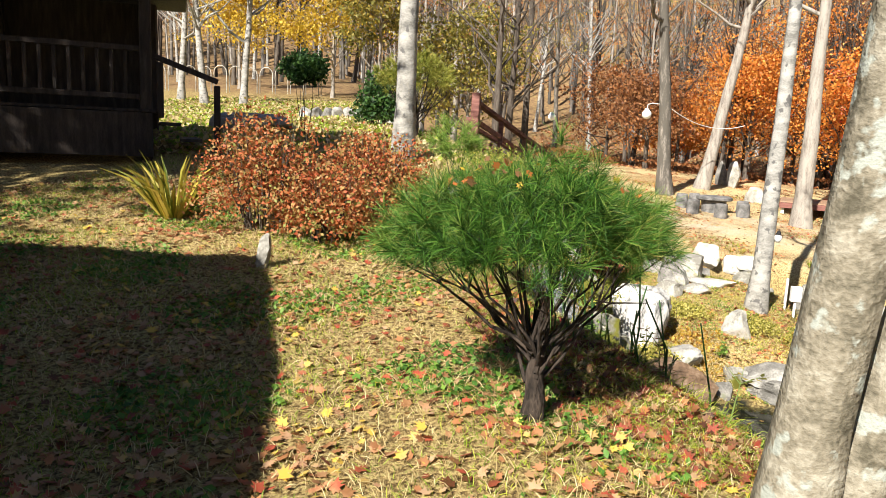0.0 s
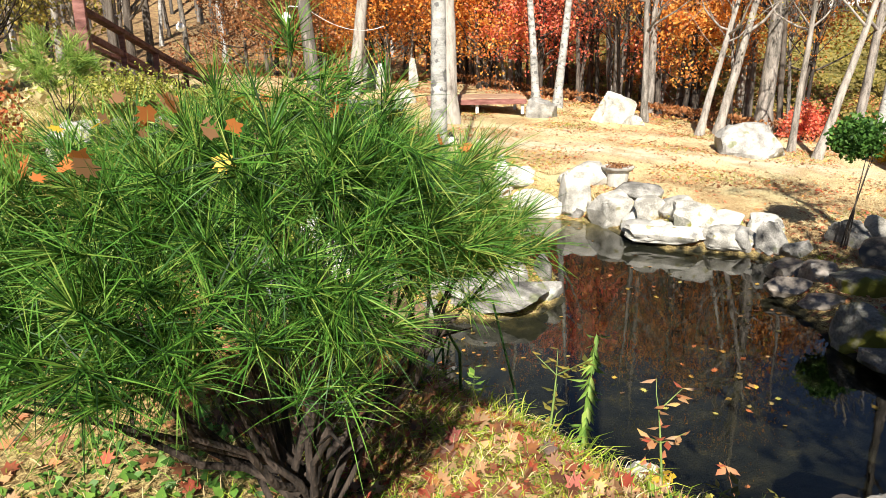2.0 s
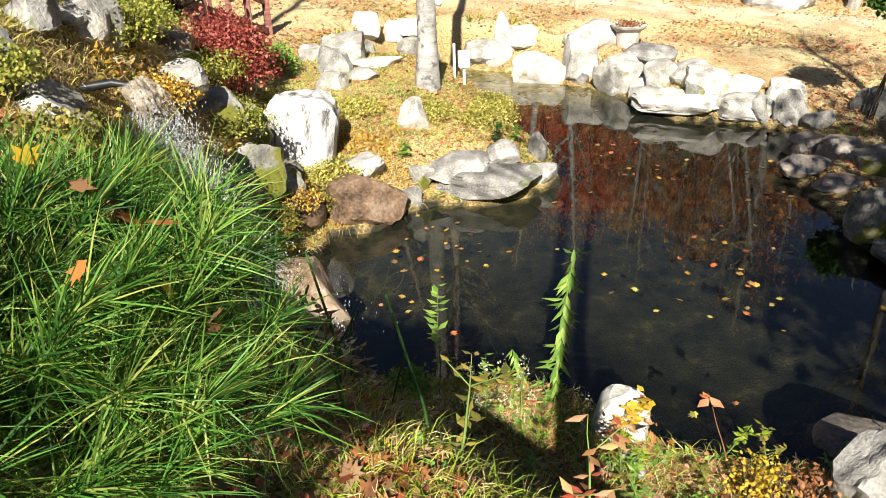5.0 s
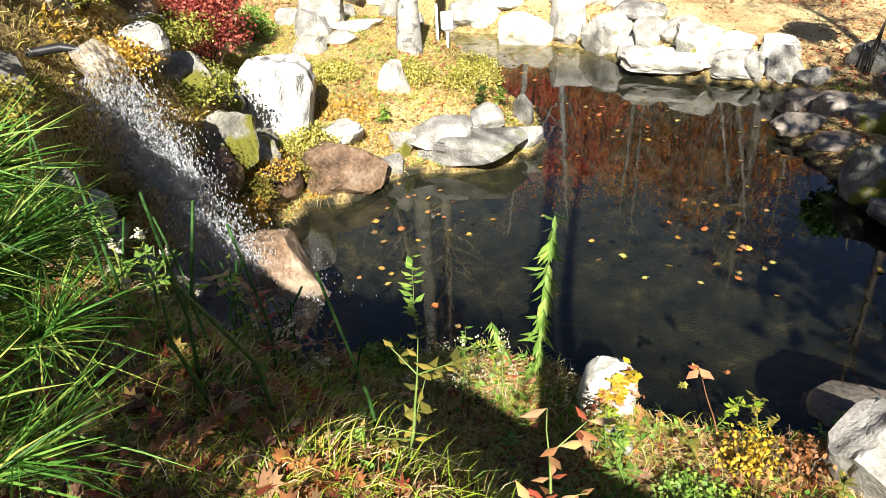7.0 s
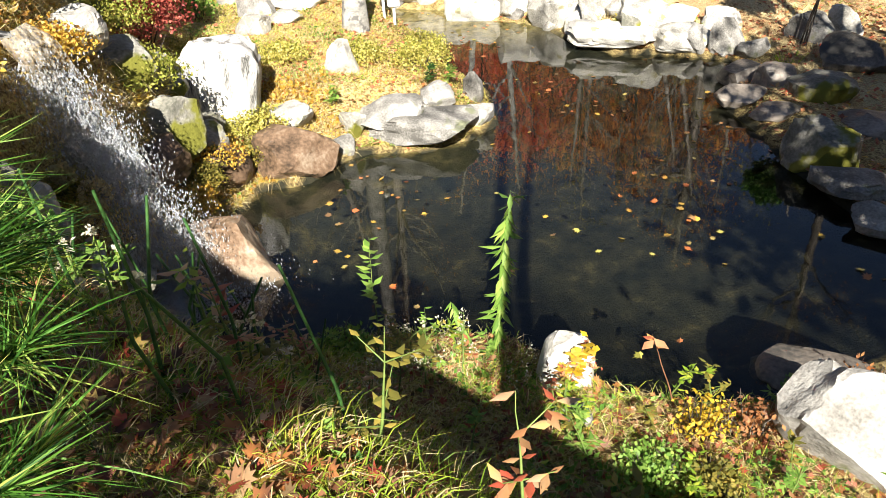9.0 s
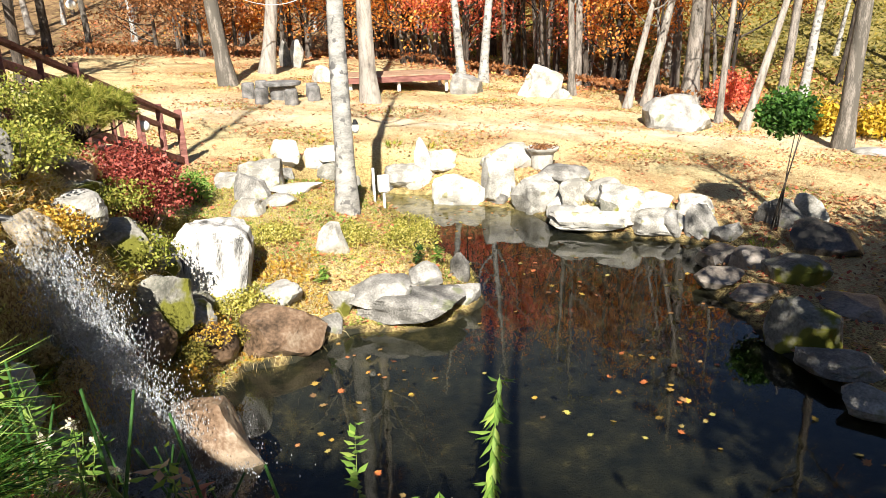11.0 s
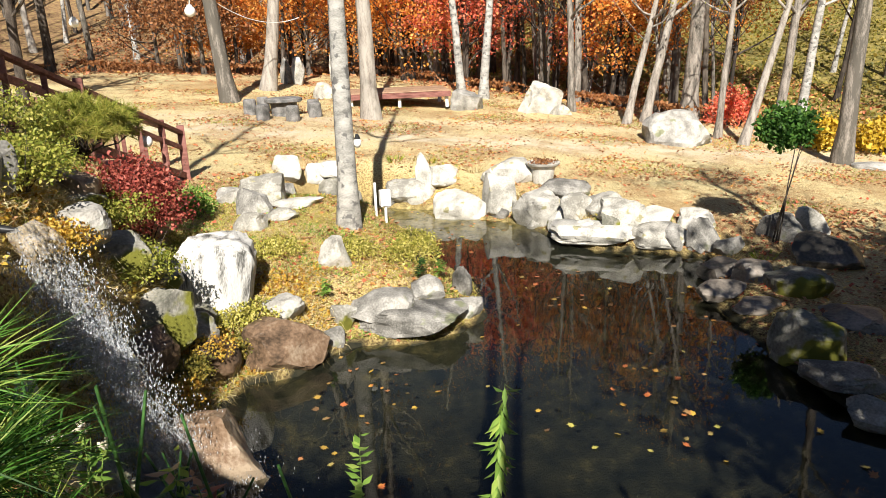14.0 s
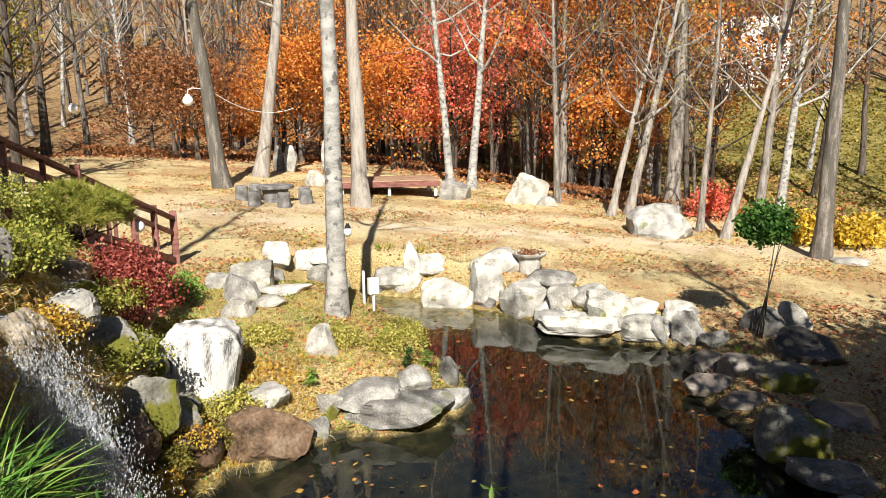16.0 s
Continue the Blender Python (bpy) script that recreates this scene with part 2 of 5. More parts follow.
def tube(points, radii, sides=8, flare=0.0):
    """A tapered tube along points: quads."""
    points, radii = np.asarray(points, float), np.asarray(radii, float)
    ways = np.gradient(points, axis=0)
    ways /= np.linalg.norm(ways, axis=1)[:, None] + 1e-9
    ref = np.array((0.3, 0.9, 0.1)) if abs(ways[0, 2]) > 0.5 else np.array((0.1, 0.2, 1.0))
    side = np.cross(ways, ref)
    side /= np.linalg.norm(side, axis=1)[:, None] + 1e-9
    up = np.cross(side, ways)
    a = np.linspace(0, 2 * np.pi, sides, endpoint=False)
    rings = points[:, None] + radii[:, None, None] * (np.cos(a)[None, :, None] * side[:, None] + np.sin(a)[None, :, None] * up[:, None])
    n = len(points)
    i, j = np.meshgrid(np.arange(n - 1), np.arange(sides), indexing="ij")
    k = (j + 1) % sides
    faces = np.stack([i * sides + j, i * sides + k, (i + 1) * sides + k, (i + 1) * sides + j], -1).reshape(-1, 4)
    return rings.reshape(-1, 3), faces


def turned(profile, sides=20):
    """A round body from (radius, height) pairs, closed at both ends."""
    bm = bmesh.new()
    rings = [[bm.verts.new((r * math.cos(a), r * math.sin(a), z)) for a in np.linspace(0, 2 * math.pi, sides, endpoint=False)] for r, z in profile]
    for lower, upper in zip(rings, rings[1:]):
        for i in range(sides):
            bm.faces.new((lower[i], lower[(i + 1) % sides], upper[(i + 1) % sides], upper[i]))
    bm.faces.new(rings[0][::-1])
    bm.faces.new(rings[-1])
    return bm


LEAF = np.array(((0, 0, 0), (0.32, 0.45, 0.06), (0, 1.0, 0.0), (-0.32, 0.45, 0.06)))
MAPLE = np.array([(0, 0.3, 0.02)] + [(r * math.sin(a), 0.3 + r * math.cos(a), 0.1 * r * r) for a, r in
                 ((3.14, 0.32), (2.45, 0.42), (2.0, 0.3), (1.4, 0.62), (0.95, 0.34), (0.55, 0.62), (0.3, 0.36), (0, 0.75), (-0.3, 0.36), (-0.55, 0.62), (-0.95, 0.34), (-1.4, 0.62), (-2.0, 0.3), (-2.45, 0.42))])
STRIP = np.array(((-0.5, 0, 0), (0.5, 0, 0), (0.4, 0.5, 0.04), (-0.4, 0.5, 0.04), (0.0, 1.0, 0.0)))


def leaves(rng, centres, size, flat=0.0, shape="leaf", spread=0.35, ways=None, width=1.0):
    """Leaves at the centres: flat 0 turns them every way, 1 lays them down."""
    n = len(centres)
    proto = {"leaf": LEAF, "maple": MAPLE}[shape] * (width, 1, 1)
    size = size * (1 + spread * rng.uniform(-1, 1, n))
    nrm = rng.normal(size=(n, 3)) * (1 - 0.86 * flat)
    nrm[:, 2] = np.abs(nrm[:, 2]) * (1 - flat) + flat + 0.05
    nrm /= np.linalg.norm(nrm, axis=1)[:, None]
    way = rng.normal(size=(n, 3)) if ways is None else ways + 0.25 * rng.normal(size=(n, 3))
    u = np.cross(nrm, way)
    u /= np.linalg.norm(u, axis=1)[:, None] + 1e-9
    v = np.cross(nrm, u)
    off = (proto[None, :, 0:1] * u[:, None] + proto[None, :, 1:2] * v[:, None] + proto[None, :, 2:3] * nrm[:, None]) * size[:, None, None]
    verts = (centres[:, None] + off).reshape(-1, 3)
    k = len(proto)
    if shape == "leaf":
        f = np.array(((0, 1, 2), (0, 2, 3)))
    else:
        f = np.array([(0, i, i + 1) for i in range(1, k - 1)] + [(0, k - 1, 1)])
    faces = (np.arange(n)[:, None, None] * k + f[None]).reshape(-1, 3)
    return verts, faces


def blades(rng, roots, ways, length, width, droop=0.3, spread=0.4):
    """Grass blades or needles: bent strips that end in a point."""
    n = len(roots)
    length = length * (1 + spread * rng.uniform(-1, 1, n))
    ways = ways / (np.linalg.norm(ways, axis=1)[:, None] + 1e-9)
    side = np.cross(ways, rng.normal(size=(n, 3)))
    side /= np.linalg.norm(side, axis=1)[:, None] + 1e-9
    fall = np.zeros((n, 3))
    fall[:, 2] = -droop
    mid = roots + ways * (length * 0.55)[:, None] + fall * (length * 0.18)[:, None]
    tip = roots + ways * length[:, None] + fall * (length * 0.7)[:, None]
    w = width * 0.5
    verts = np.stack([roots - side * w, roots + side * w, mid + side * w * 0.8, mid - side * w * 0.8, tip], 1).reshape(-1, 3)
    f = np.array(((0, 1, 2), (0, 2, 3), (3, 2, 4)))
    return verts, (np.arange(n)[:, None, None] * 5 + f[None]).reshape(-1, 3)


def rock_mesh(name, seed, w, d, h, mat, cuts=9, rough=0.1, sink=0.25, boxy=0.72):
    """A boulder: a ball cut by random planes and worn, that sits a little in the ground."""
    rng = random.Random(seed)
    bm = bmesh.new()
    bmesh.ops.create_icosphere(bm, subdivisions=4, radius=1)
    planes = []
    for _ in range(cuts):
        n = Vector((rng.gauss(0, 1), rng.gauss(0, 1), rng.gauss(0.25, 0.8))).normalized()
        planes.append((n, rng.uniform(0.5, 0.84)))
    off = Vector((rng.uniform(0, 50), rng.uniform(0, 50), seed % 37))
    for v in bm.verts:
        p = v.co.copy()
        p = Vector([math.copysign(abs(c) ** boxy, c) for c in p]) * 0.86
        for n, lim in planes:
            over = p.dot(n) - lim
            if over > 0:
                p -= n * over * 0.97
        p *= 1 + rough * (noise.noise(p * 1.6 + off) + 0.55 * noise.noise(p * 4.0 + off) + 0.3 * noise.noise(p * 9.0 + off)) - 0.05 * max(0.0, 1 - abs(noise.noise(p * 2.3 + off * 2)) * 9)
        v.co = p
    lo = [min(v.co[i] for v in bm.verts) for i in range(3)]
    hi = [max(v.co[i] for v in bm.verts) for i in range(3)]
    size = (w, d, h * (1 + sink))
    for v in bm.verts:
        v.co = Vector([(v.co[i] - (lo[i] + hi[i]) / 2) / (hi[i] - lo[i]) * size[i] for i in range(3)])
        v.co.z += h * (1 + sink) / 2 - h * sink
    for f in bm.faces:
        f.smooth = True
    me = bpy.data.meshes.new(name)
    bm.to_mesh(me)
    bm.free()
    me.set_sharp_from_angle(angle=radians(24))
    me.materials.append(mat)
    return me


# ---- ground: one sheet that reaches the horizon ----
def ground_material():
    m = bpy.data.materials.new("ground")
    m.use_nodes = True
    nodes, links = m.node_tree.nodes, m.node_tree.links
    bsdf = nodes["Principled BSDF"]
    place = nodes.new("ShaderNodeTexCoord")

    def cloud(scale, detail=6):
        n = nodes.new("ShaderNodeTexNoise")
        n.inputs["Scale"].default_value, n.inputs["Detail"].default_value = scale, detail
        n.inputs["Roughness"].default_value = 0.65
        links.new(place.outputs["Object"], n.inputs["Vector"])
        return n.outputs["Fac"]

    def ramp(value, *stops):
        r = nodes.new("ShaderNodeValToRGB")
        els = r.color_ramp.elements
        while len(els) < len(stops):
            els.new(0.5)
        for e, (at, tone) in zip(els, stops):
            e.position, e.color = at, (*tone, 1)
        links.new(value, r.inputs["Fac"])
        return r.outputs["Color"]

    def mix(fac, a, b):
        n = nodes.new("ShaderNodeMix")
        n.data_type = "RGBA"
        links.new(fac, n.inputs["Factor"])
        links.new(a, n.inputs["A"])
        links.new(b, n.inputs["B"])
        return n.outputs["Result"]

    def kind(name):
        n = nodes.new("ShaderNodeAttribute")
        n.attribute_name = name
        return n.outputs["Fac"]

    fine = cloud(38)
    litter = ramp(fine, (0.32, (0.04, 0.026, 0.012)), (0.46, (0.22, 0.15, 0.06)), (0.58, (0.5, 0.39, 0.17)), (0.68, (0.24, 0.27, 0.05)))
    dry = ramp(fine, (0.3, (0.24, 0.17, 0.07)), (0.5, (0.54, 0.45, 0.24)), (0.68, (0.72, 0.62, 0.39)))
    brown = ramp(fine, (0.34, (0.12, 0.065, 0.025)), (0.5, (0.38, 0.25, 0.12)), (0.66, (0.58, 0.45, 0.25)))
    straw = mix(ramp(cloud(0.55, 8), (0.46, (0, 0, 0)), (0.56, (0.85, 0.85, 0.85))), dry, brown)
    bare = ramp(cloud(22), (0.35, (0.5, 0.42, 0.3)), (0.65, (0.66, 0.58, 0.44)))
    path = nodes.new("ShaderNodeMath")
    path.operation = "MULTIPLY"
    links.new(kind("path"), path.inputs[0])
    links.new(ramp(cloud(1.6), (0.4, (0.2, 0.2, 0.2)), (0.6, (1, 1, 1))), path.inputs[1])
    lawn = mix(path.outputs[0], straw, bare)
    deep = ramp(cloud(3.5), (0.38, (0.014, 0.016, 0.012)), (0.58, (0.035, 0.033, 0.02)), (0.7, (0.09, 0.075, 0.035)))
    shoal = ramp(cloud(7), (0.36, (0.1, 0.08, 0.03)), (0.5, (0.34, 0.27, 0.11)), (0.64, (0.5, 0.4, 0.2)))
    mud = mix(kind("shoal"), deep, shoal)
    wood = ramp(cloud(3), (0.35, (0.12, 0.075, 0.04)), (0.5, (0.24, 0.15, 0.08)), (0.65, (0.3, 0.22, 0.09)))
    slope = ramp(cloud(2.2), (0.35, (0.1, 0.09, 0.025)), (0.5, (0.22, 0.18, 0.055)), (0.65, (0.3, 0.23, 0.08)))
    colour = mix(kind("lawn"), litter, lawn)
    colour = mix(kind("wood"), colour, wood)
    colour = mix(kind("slope"), colour, slope)
    colour = mix(kind("bed"), colour, mud)
    links.new(colour, bsdf.inputs["Base Color"])
    bsdf.inputs["Roughness"].default_value = 0.95
    bsdf.inputs["Specular IOR Level"].default_value = 0.15
    relief = nodes.new("ShaderNodeBump")
    relief.inputs["Strength"].default_value, relief.inputs["Distance"].default_value = 0.9, 0.03
    links.new(fine, relief.inputs["Height"])
    links.new(relief.outputs["Normal"], bsdf.inputs["Normal"])
    return m


def far_steps(start, step, grow, end):
    out = [start]
    while abs(out[-1]) < end:
        step *= grow
        out.append(out[-1] + step)
    return out[1:]


xs = np.concatenate([far_steps(-8, -0.2, 1.16, 420)[::-1], np.arange(-8, 21.01, 0.14), far_steps(21, 0.2, 1.13, 420)])
ys = np.concatenate([far_steps(1, -0.2, 1.2, 420)[::-1], np.arange(1, 36.01, 0.14), far_steps(36, 0.2, 1.12, 420)])
gx, gy = np.meshgrid(xs, ys, indexing="ij")
gz = land(gx, gy)
gi, gj = np.meshgrid(np.arange(len(xs) - 1), np.arange(len(ys) - 1), indexing="ij")
quads = np.stack([gi * len(ys) + gj, (gi + 1) * len(ys) + gj, (gi + 1) * len(ys) + gj + 1, gi * len(ys) + gj + 1], -1).reshape(-1, 4)
ground = part("ground", (np.stack([gx, gy, gz], -1).reshape(-1, 3), quads), ground_material(), smooth_faces=True)
tagged(ground, "autumn garden ground of dry grass, leaf litter and bare earth", "ground", kind="structure")


def cover(name, values):
    a = ground.data.attributes.new(name, "FLOAT", "POINT")
    a.data.foreach_set("value", np.ascontiguousarray(values.ravel(), np.float32))


edge_d, edge_s = away(gx, gy, EDGE, False)
shore_d, _ = away(gx, gy, SHORE, True)
pond = in_pond(gx, gy)
below = smooth(1.0, 3.0, np.where(edge_s > 0, edge_d, -edge_d))
beyond = np.maximum((gx - 19) * 0.8 + (gy - 26) * 0.35, (gy - 40) * 0.9 + (gx - 10) * 0.05)
cover("lawn", below * smooth(13.0, 16.5, gy + 0.25 * gx) * smooth(0.3, 0.9, shore_d) * np.clip(smooth(6.5, 8.0, gx) + smooth(19.5, 21.0, gy), 0.6, 1))
cover("path", np.exp(-((gy - 24.2 + 0.42 * (gx - 9)) / 1.1) ** 2) + 0.7 * np.exp(-((gy - 27.0 + 0.3 * (gx - 9)) / 0.9) ** 2))
cover("wood", np.clip(smooth(-1, 3, beyond) * (edge_s > 0) + smooth(36, 44, gy) * (edge_s < 0), 0, 1))
cover("slope", smooth(6, 10, beyond) * (1 - smooth(30, 40, beyond)) * (edge_s > 0) * smooth(19, 24, gx))
cover("bed", np.where(pond, 1.0, 0.0))
cover("shoal", np.where(pond, np.clip(smooth(17.2, 19.2, gy), 0, 1), 0.0))

# ---- pond water ----
wm = bpy.data.materials.new("pond_water")
wm.use_nodes = True
wb = wm.node_tree.nodes["Principled BSDF"]
wb.inputs["Base Color"].default_value = (0.14, 0.155, 0.125, 1)
wb.inputs["Roughness"].default_value = 0.015
wb.inputs["IOR"].default_value = 1.36
wb.inputs["Transmission Weight"].default_value = 1.0
ripple = wm.node_tree.nodes.new("ShaderNodeTexNoise")
ripple.inputs["Scale"].default_value, ripple.inputs["Detail"].default_value = 3.2, 2
wcoord = wm.node_tree.nodes.new("ShaderNodeTexCoord")
wm.node_tree.links.new(wcoord.outputs["Object"], ripple.inputs["Vector"])
wbump = wm.node_tree.nodes.new("ShaderNodeBump")
wbump.inputs["Strength"].default_value, wbump.inputs["Distance"].default_value = 0.05, 0.02
wm.node_tree.links.new(ripple.outputs["Fac"], wbump.inputs["Height"])
wm.node_tree.links.new(wbump.outputs["Normal"], wb.inputs["Normal"])
bm = bmesh.new()
bmesh.ops.create_grid(bm, x_segments=40, y_segments=52, size=0.5, matrix=Matrix.Translation((6.25, 15.2, WATER)) @ Matrix.Diagonal((10.4, 13.6, 1, 1)))
keep = [f for f in bm.faces if float(away(np.array(f.calc_center_median().x), np.array(f.calc_center_median().y), SHORE, True)[0]) > 0.6 and not in_pond(np.array(f.calc_center_median().x), np.array(f.calc_center_median().y))]
bmesh.ops.delete(bm, geom=keep, context="FACES")
water = part("water", bm, wm, smooth_faces=True)
water.visible_shadow = False
tagged(water, "dark still pond water that mirrors trees and sky", "pond", kind="structure")


# ---- stones ----
KINDS = {"pale": (PALE_STONE, "pale grey granite stone"), "stone": (STONE, "grey granite stone"), "wet": (WET_STONE, "dark wet stone"), "moss": (MOSS_STONE, "grey stone with a cushion of moss"),
         "mossy": (MOSS_STONE, "mossy stone in dry grass"), "brown": (RUST_STONE, "rust-brown wet stone"), "white": (WHITE_STONE, "white angular boulder with dark streaks")}
PLACES = {"shore_stone": "at the pond's edge", "pond_boulder": "standing in the shallow pond", "white_boulder": "on the mossy bank", "bank_stone": "beside the waterfall",
          "fall_rock": "at the foot of the waterfall", "near_stone": "on the near bank", "lawn_boulder": "lying on the lawn", "lawn_stone": "on the lawn by the trees"}


def stone(name, x, y, w, d, h, turn, kind, seed, tilt=0.0):
    w, d, h = w * 1.12, d * 1.15, h * 1.08
    mat, words = KINDS[kind]
    ob = part(name, rock_mesh(name, seed * 7 + 3, w, d, h, mat, cuts={"moss": 8, "white": 4}.get(kind, 13), rough=0.07 if kind in ("wet", "brown") else 0.1, sink=0.5, boxy=0.42 if kind == "white" else 0.66), None)
    z = max(float(land(x, y)), WATER - 0.1)
    ob.matrix_world = pose(x, y, z, 0, tilt, turn)
    return tagged(ob, words + " " + PLACES[name], "stone" if h < 0.5 else "boulder", "stones " + PLACES[name])


stone("shore_stone", 4.18, 18.96, 0.74, 0.55, 0.45, -7, "pale", 1)
stone("shore_stone", 5.01, 21.51, 0.57, 0.42, 0.41, -9, "pale", 2)
stone("shore_stone", 5.63, 21.75, 0.40, 0.30, 0.28, -11, "pale", 3)
stone("shore_stone", 3.69, 19.16, 0.46, 0.35, 0.24, -4, "stone", 4)
stone("shore_stone", 3.96, 18.32, 0.54, 0.41, 0.36, -6, "stone", 5)
stone("shore_stone", 4.67, 18.60, 0.87, 0.65, 0.14, -9, "pale", 6)
stone("shore_stone", 4.28, 17.84, 0.53, 0.40, 0.12, -8, "pale", 7)
stone("shore_stone", 6.11, 21.81, 0.71, 0.53, 0.25, -13, "pale", 8)
stone("shore_stone", 7.44, 21.08, 0.78, 0.58, 0.33, -18, "pale", 9)
stone("shore_stone", 7.84, 20.87, 0.42, 0.32, 0.76, -20, "pale", 10)
stone("shore_stone", 8.18, 20.83, 0.65, 0.49, 0.30, -21, "pale", 11)
stone("shore_stone", 8.13, 19.67, 1.01, 0.76, 0.48, -23, "pale", 12)
stone("shore_stone", 8.74, 19.19, 0.65, 0.49, 0.67, -26, "pale", 13)
stone("shore_stone", 9.18, 18.24, 1.01, 0.75, 0.59, -29, "pale", 14)
stone("shore_stone", 9.33, 19.86, 1.07, 0.80, 0.37, -27, "pale", 15)
stone("shore_stone", 9.75, 18.35, 0.90, 0.67, 0.30, -31, "stone", 16)
stone("shore_stone", 9.44, 17.41, 0.54, 0.40, 0.41, -32, "pale", 17)
stone("shore_stone", 9.40, 16.75, 1.37, 1.03, 0.21, -34, "pale", 18)
stone("shore_stone", 9.88, 16.69, 0.75, 0.56, 0.36, -36, "pale", 19)
stone("shore_stone", 9.83, 17.13, 0.68, 0.51, 0.29, -34, "pale", 20)
stone("shore_stone", 10.19, 16.02, 0.90, 0.68, 0.26, -39, "pale", 21)
stone("shore_stone", 10.42, 16.48, 0.57, 0.42, 0.23, -38, "pale", 22)
stone("shore_stone", 10.61, 15.50, 0.48, 0.36, 0.46, -42, "stone", 23)
stone("shore_stone", 10.94, 16.04, 0.56, 0.42, 0.26, -41, "pale", 24)
stone("shore_stone", 10.77, 15.10, 0.43, 0.32, 0.25, -44, "stone", 25)
stone("shore_stone", 10.04, 14.38, 0.68, 0.51, 0.22, -44, "wet", 26)
stone("shore_stone", 10.03, 13.84, 0.50, 0.37, 0.26, -46, "wet", 27)
stone("shore_stone", 9.33, 13.67, 0.57, 0.42, 0.18, -44, "wet", 28)
stone("shore_stone", 9.37, 13.07, 0.52, 0.39, 0.12, -46, "wet", 29)
stone("shore_stone", 8.92, 11.93, 0.71, 0.53, 0.45, -50, "moss", 30)
stone("shore_stone", 8.73, 11.26, 0.81, 0.61, 0.15, -53, "stone", 31)
stone("shore_stone", 8.43, 10.66, 0.50, 0.37, 0.17, -56, "stone", 32)
stone("shore_stone", 11.72, 15.01, 0.65, 0.49, 0.38, -47, "stone", 33)
stone("shore_stone", 12.22, 14.84, 0.48, 0.36, 0.46, -50, "pale", 34)
stone("shore_stone", 11.45, 13.86, 0.87, 0.65, 0.39, -51, "wet", 35)
stone("shore_stone", 10.14, 13.19, 0.78, 0.58, 0.26, -49, "moss", 36)
stone("shore_stone", 10.00, 12.27, 0.83, 0.63, 0.14, -53, "wet", 37)
stone("pond_boulder", 5.31, 14.53, 1.25, 0.94, 0.21, -18, "stone", 38)
stone("pond_boulder", 4.98, 14.79, 0.75, 0.56, 0.22, -15, "stone", 39)
stone("pond_boulder", 3.70, 14.26, 0.90, 0.68, 0.36, -7, "brown", 40)
stone("pond_boulder", 6.07, 14.63, 0.40, 0.30, 0.22, -22, "stone", 41)
stone("pond_boulder", 6.25, 15.23, 0.29, 0.22, 0.35, -22, "stone", 42)
stone("pond_boulder", 4.29, 14.51, 0.26, 0.19, 0.19, -11, "stone", 43)
stone("pond_boulder", 4.50, 14.76, 0.33, 0.25, 0.23, -12, "moss", 44)
stone("pond_boulder", 3.79, 14.79, 0.45, 0.34, 0.20, -7, "stone", 45)
stone("pond_boulder", 5.62, 14.83, 0.41, 0.31, 0.23, -19, "stone", 46)
stone("white_boulder", 2.98, 15.2, 0.98, 0.66, 0.8, -14, "white", 53, 7)
stone("bank_stone", 2.23, 14.00, 0.52, 0.39, 0.31, 5, "mossy", 48)
stone("bank_stone", 2.49, 13.93, 0.60, 0.45, 0.43, 3, "mossy", 49)
stone("bank_stone", 1.91, 13.61, 0.52, 0.39, 0.28, 8, "stone", 50)
stone("bank_stone", 2.91, 14.07, 0.53, 0.40, 0.42, -1, "brown", 51)
stone("bank_stone", 2.30, 13.48, 0.58, 0.43, 0.29, 4, "brown", 52)
stone("bank_stone", 2.76, 14.19, 0.46, 0.35, 0.36, 1, "mossy", 53)
stone("bank_stone", 3.78, 17.44, 0.47, 0.35, 0.24, -5, "pale", 54)
stone("bank_stone", 4.61, 15.61, 0.42, 0.31, 0.38, -11, "pale", 55)
stone("fall_rock", 2.78, 12.46, 0.73, 0.55, 0.61, 0, "brown", 56)
stone("near_stone", 4.75, 9.96, 0.36, 0.3, 0.38, -31, "pale", 57)
stone("near_stone", 6.41, 9.41, 0.72, 0.54, 0.17, -54, "wet", 58)
stone("near_stone", 5.97, 8.76, 0.71, 0.53, 0.57, -58, "stone", 59)
stone("near_stone", 4.55, 9.52, 0.24, 0.18, 0.12, -32, "stone", 60)
stone("near_stone", 2.78, 8.84, 0.10, 0.07, 0.20, 1, "stone", 61)
stone("lawn_boulder", 16.06, 22.87, 1.72, 1.29, 0.82, -40, "stone", 62)
stone("lawn_stone", 14.81, 28.45, 1.42, 1.06, 0.96, -29, "pale", 63)
stone("lawn_stone", 15.27, 27.85, 0.75, 0.56, 0.30, -31, "pale", 64)
stone("lawn_stone", 12.51, 29.37, 1.02, 0.77, 0.60, -23, "stone", 65)
stone("lawn_stone", 8.30, 32.38, 0.75, 0.56, 0.53, -12, "pale", 66)
stone("lawn_stone", 18.65, 18.88, 0.82, 0.61, 0.13, -53, "stone", 67)

# smaller stones that fill the pond's edge
r = random.Random(4)
filler = 0
for (ax, ay), (bx, by) in zip(SHORE[14:25], SHORE[15:26]):
    for k in (0.3, 0.75):
        nx, ny = by - ay, -(bx - ax)
        n = math.hypot(nx, ny)
        off = r.uniform(0.0, 0.5)
        x, y = ax + (bx - ax) * k + nx / n * off, ay + (by - ay) * k + ny / n * off
        stone("shore_stone", x, y, r.uniform(0.25, 0.55), r.uniform(0.22, 0.4), r.uniform(0.14, 0.34), r.uniform(0, 180), ("pale", "stone", "pale", "moss")[filler % 4] if ay > 14.5 else ("wet", "stone", "moss")[filler % 3], 200 + filler)
        filler += 1
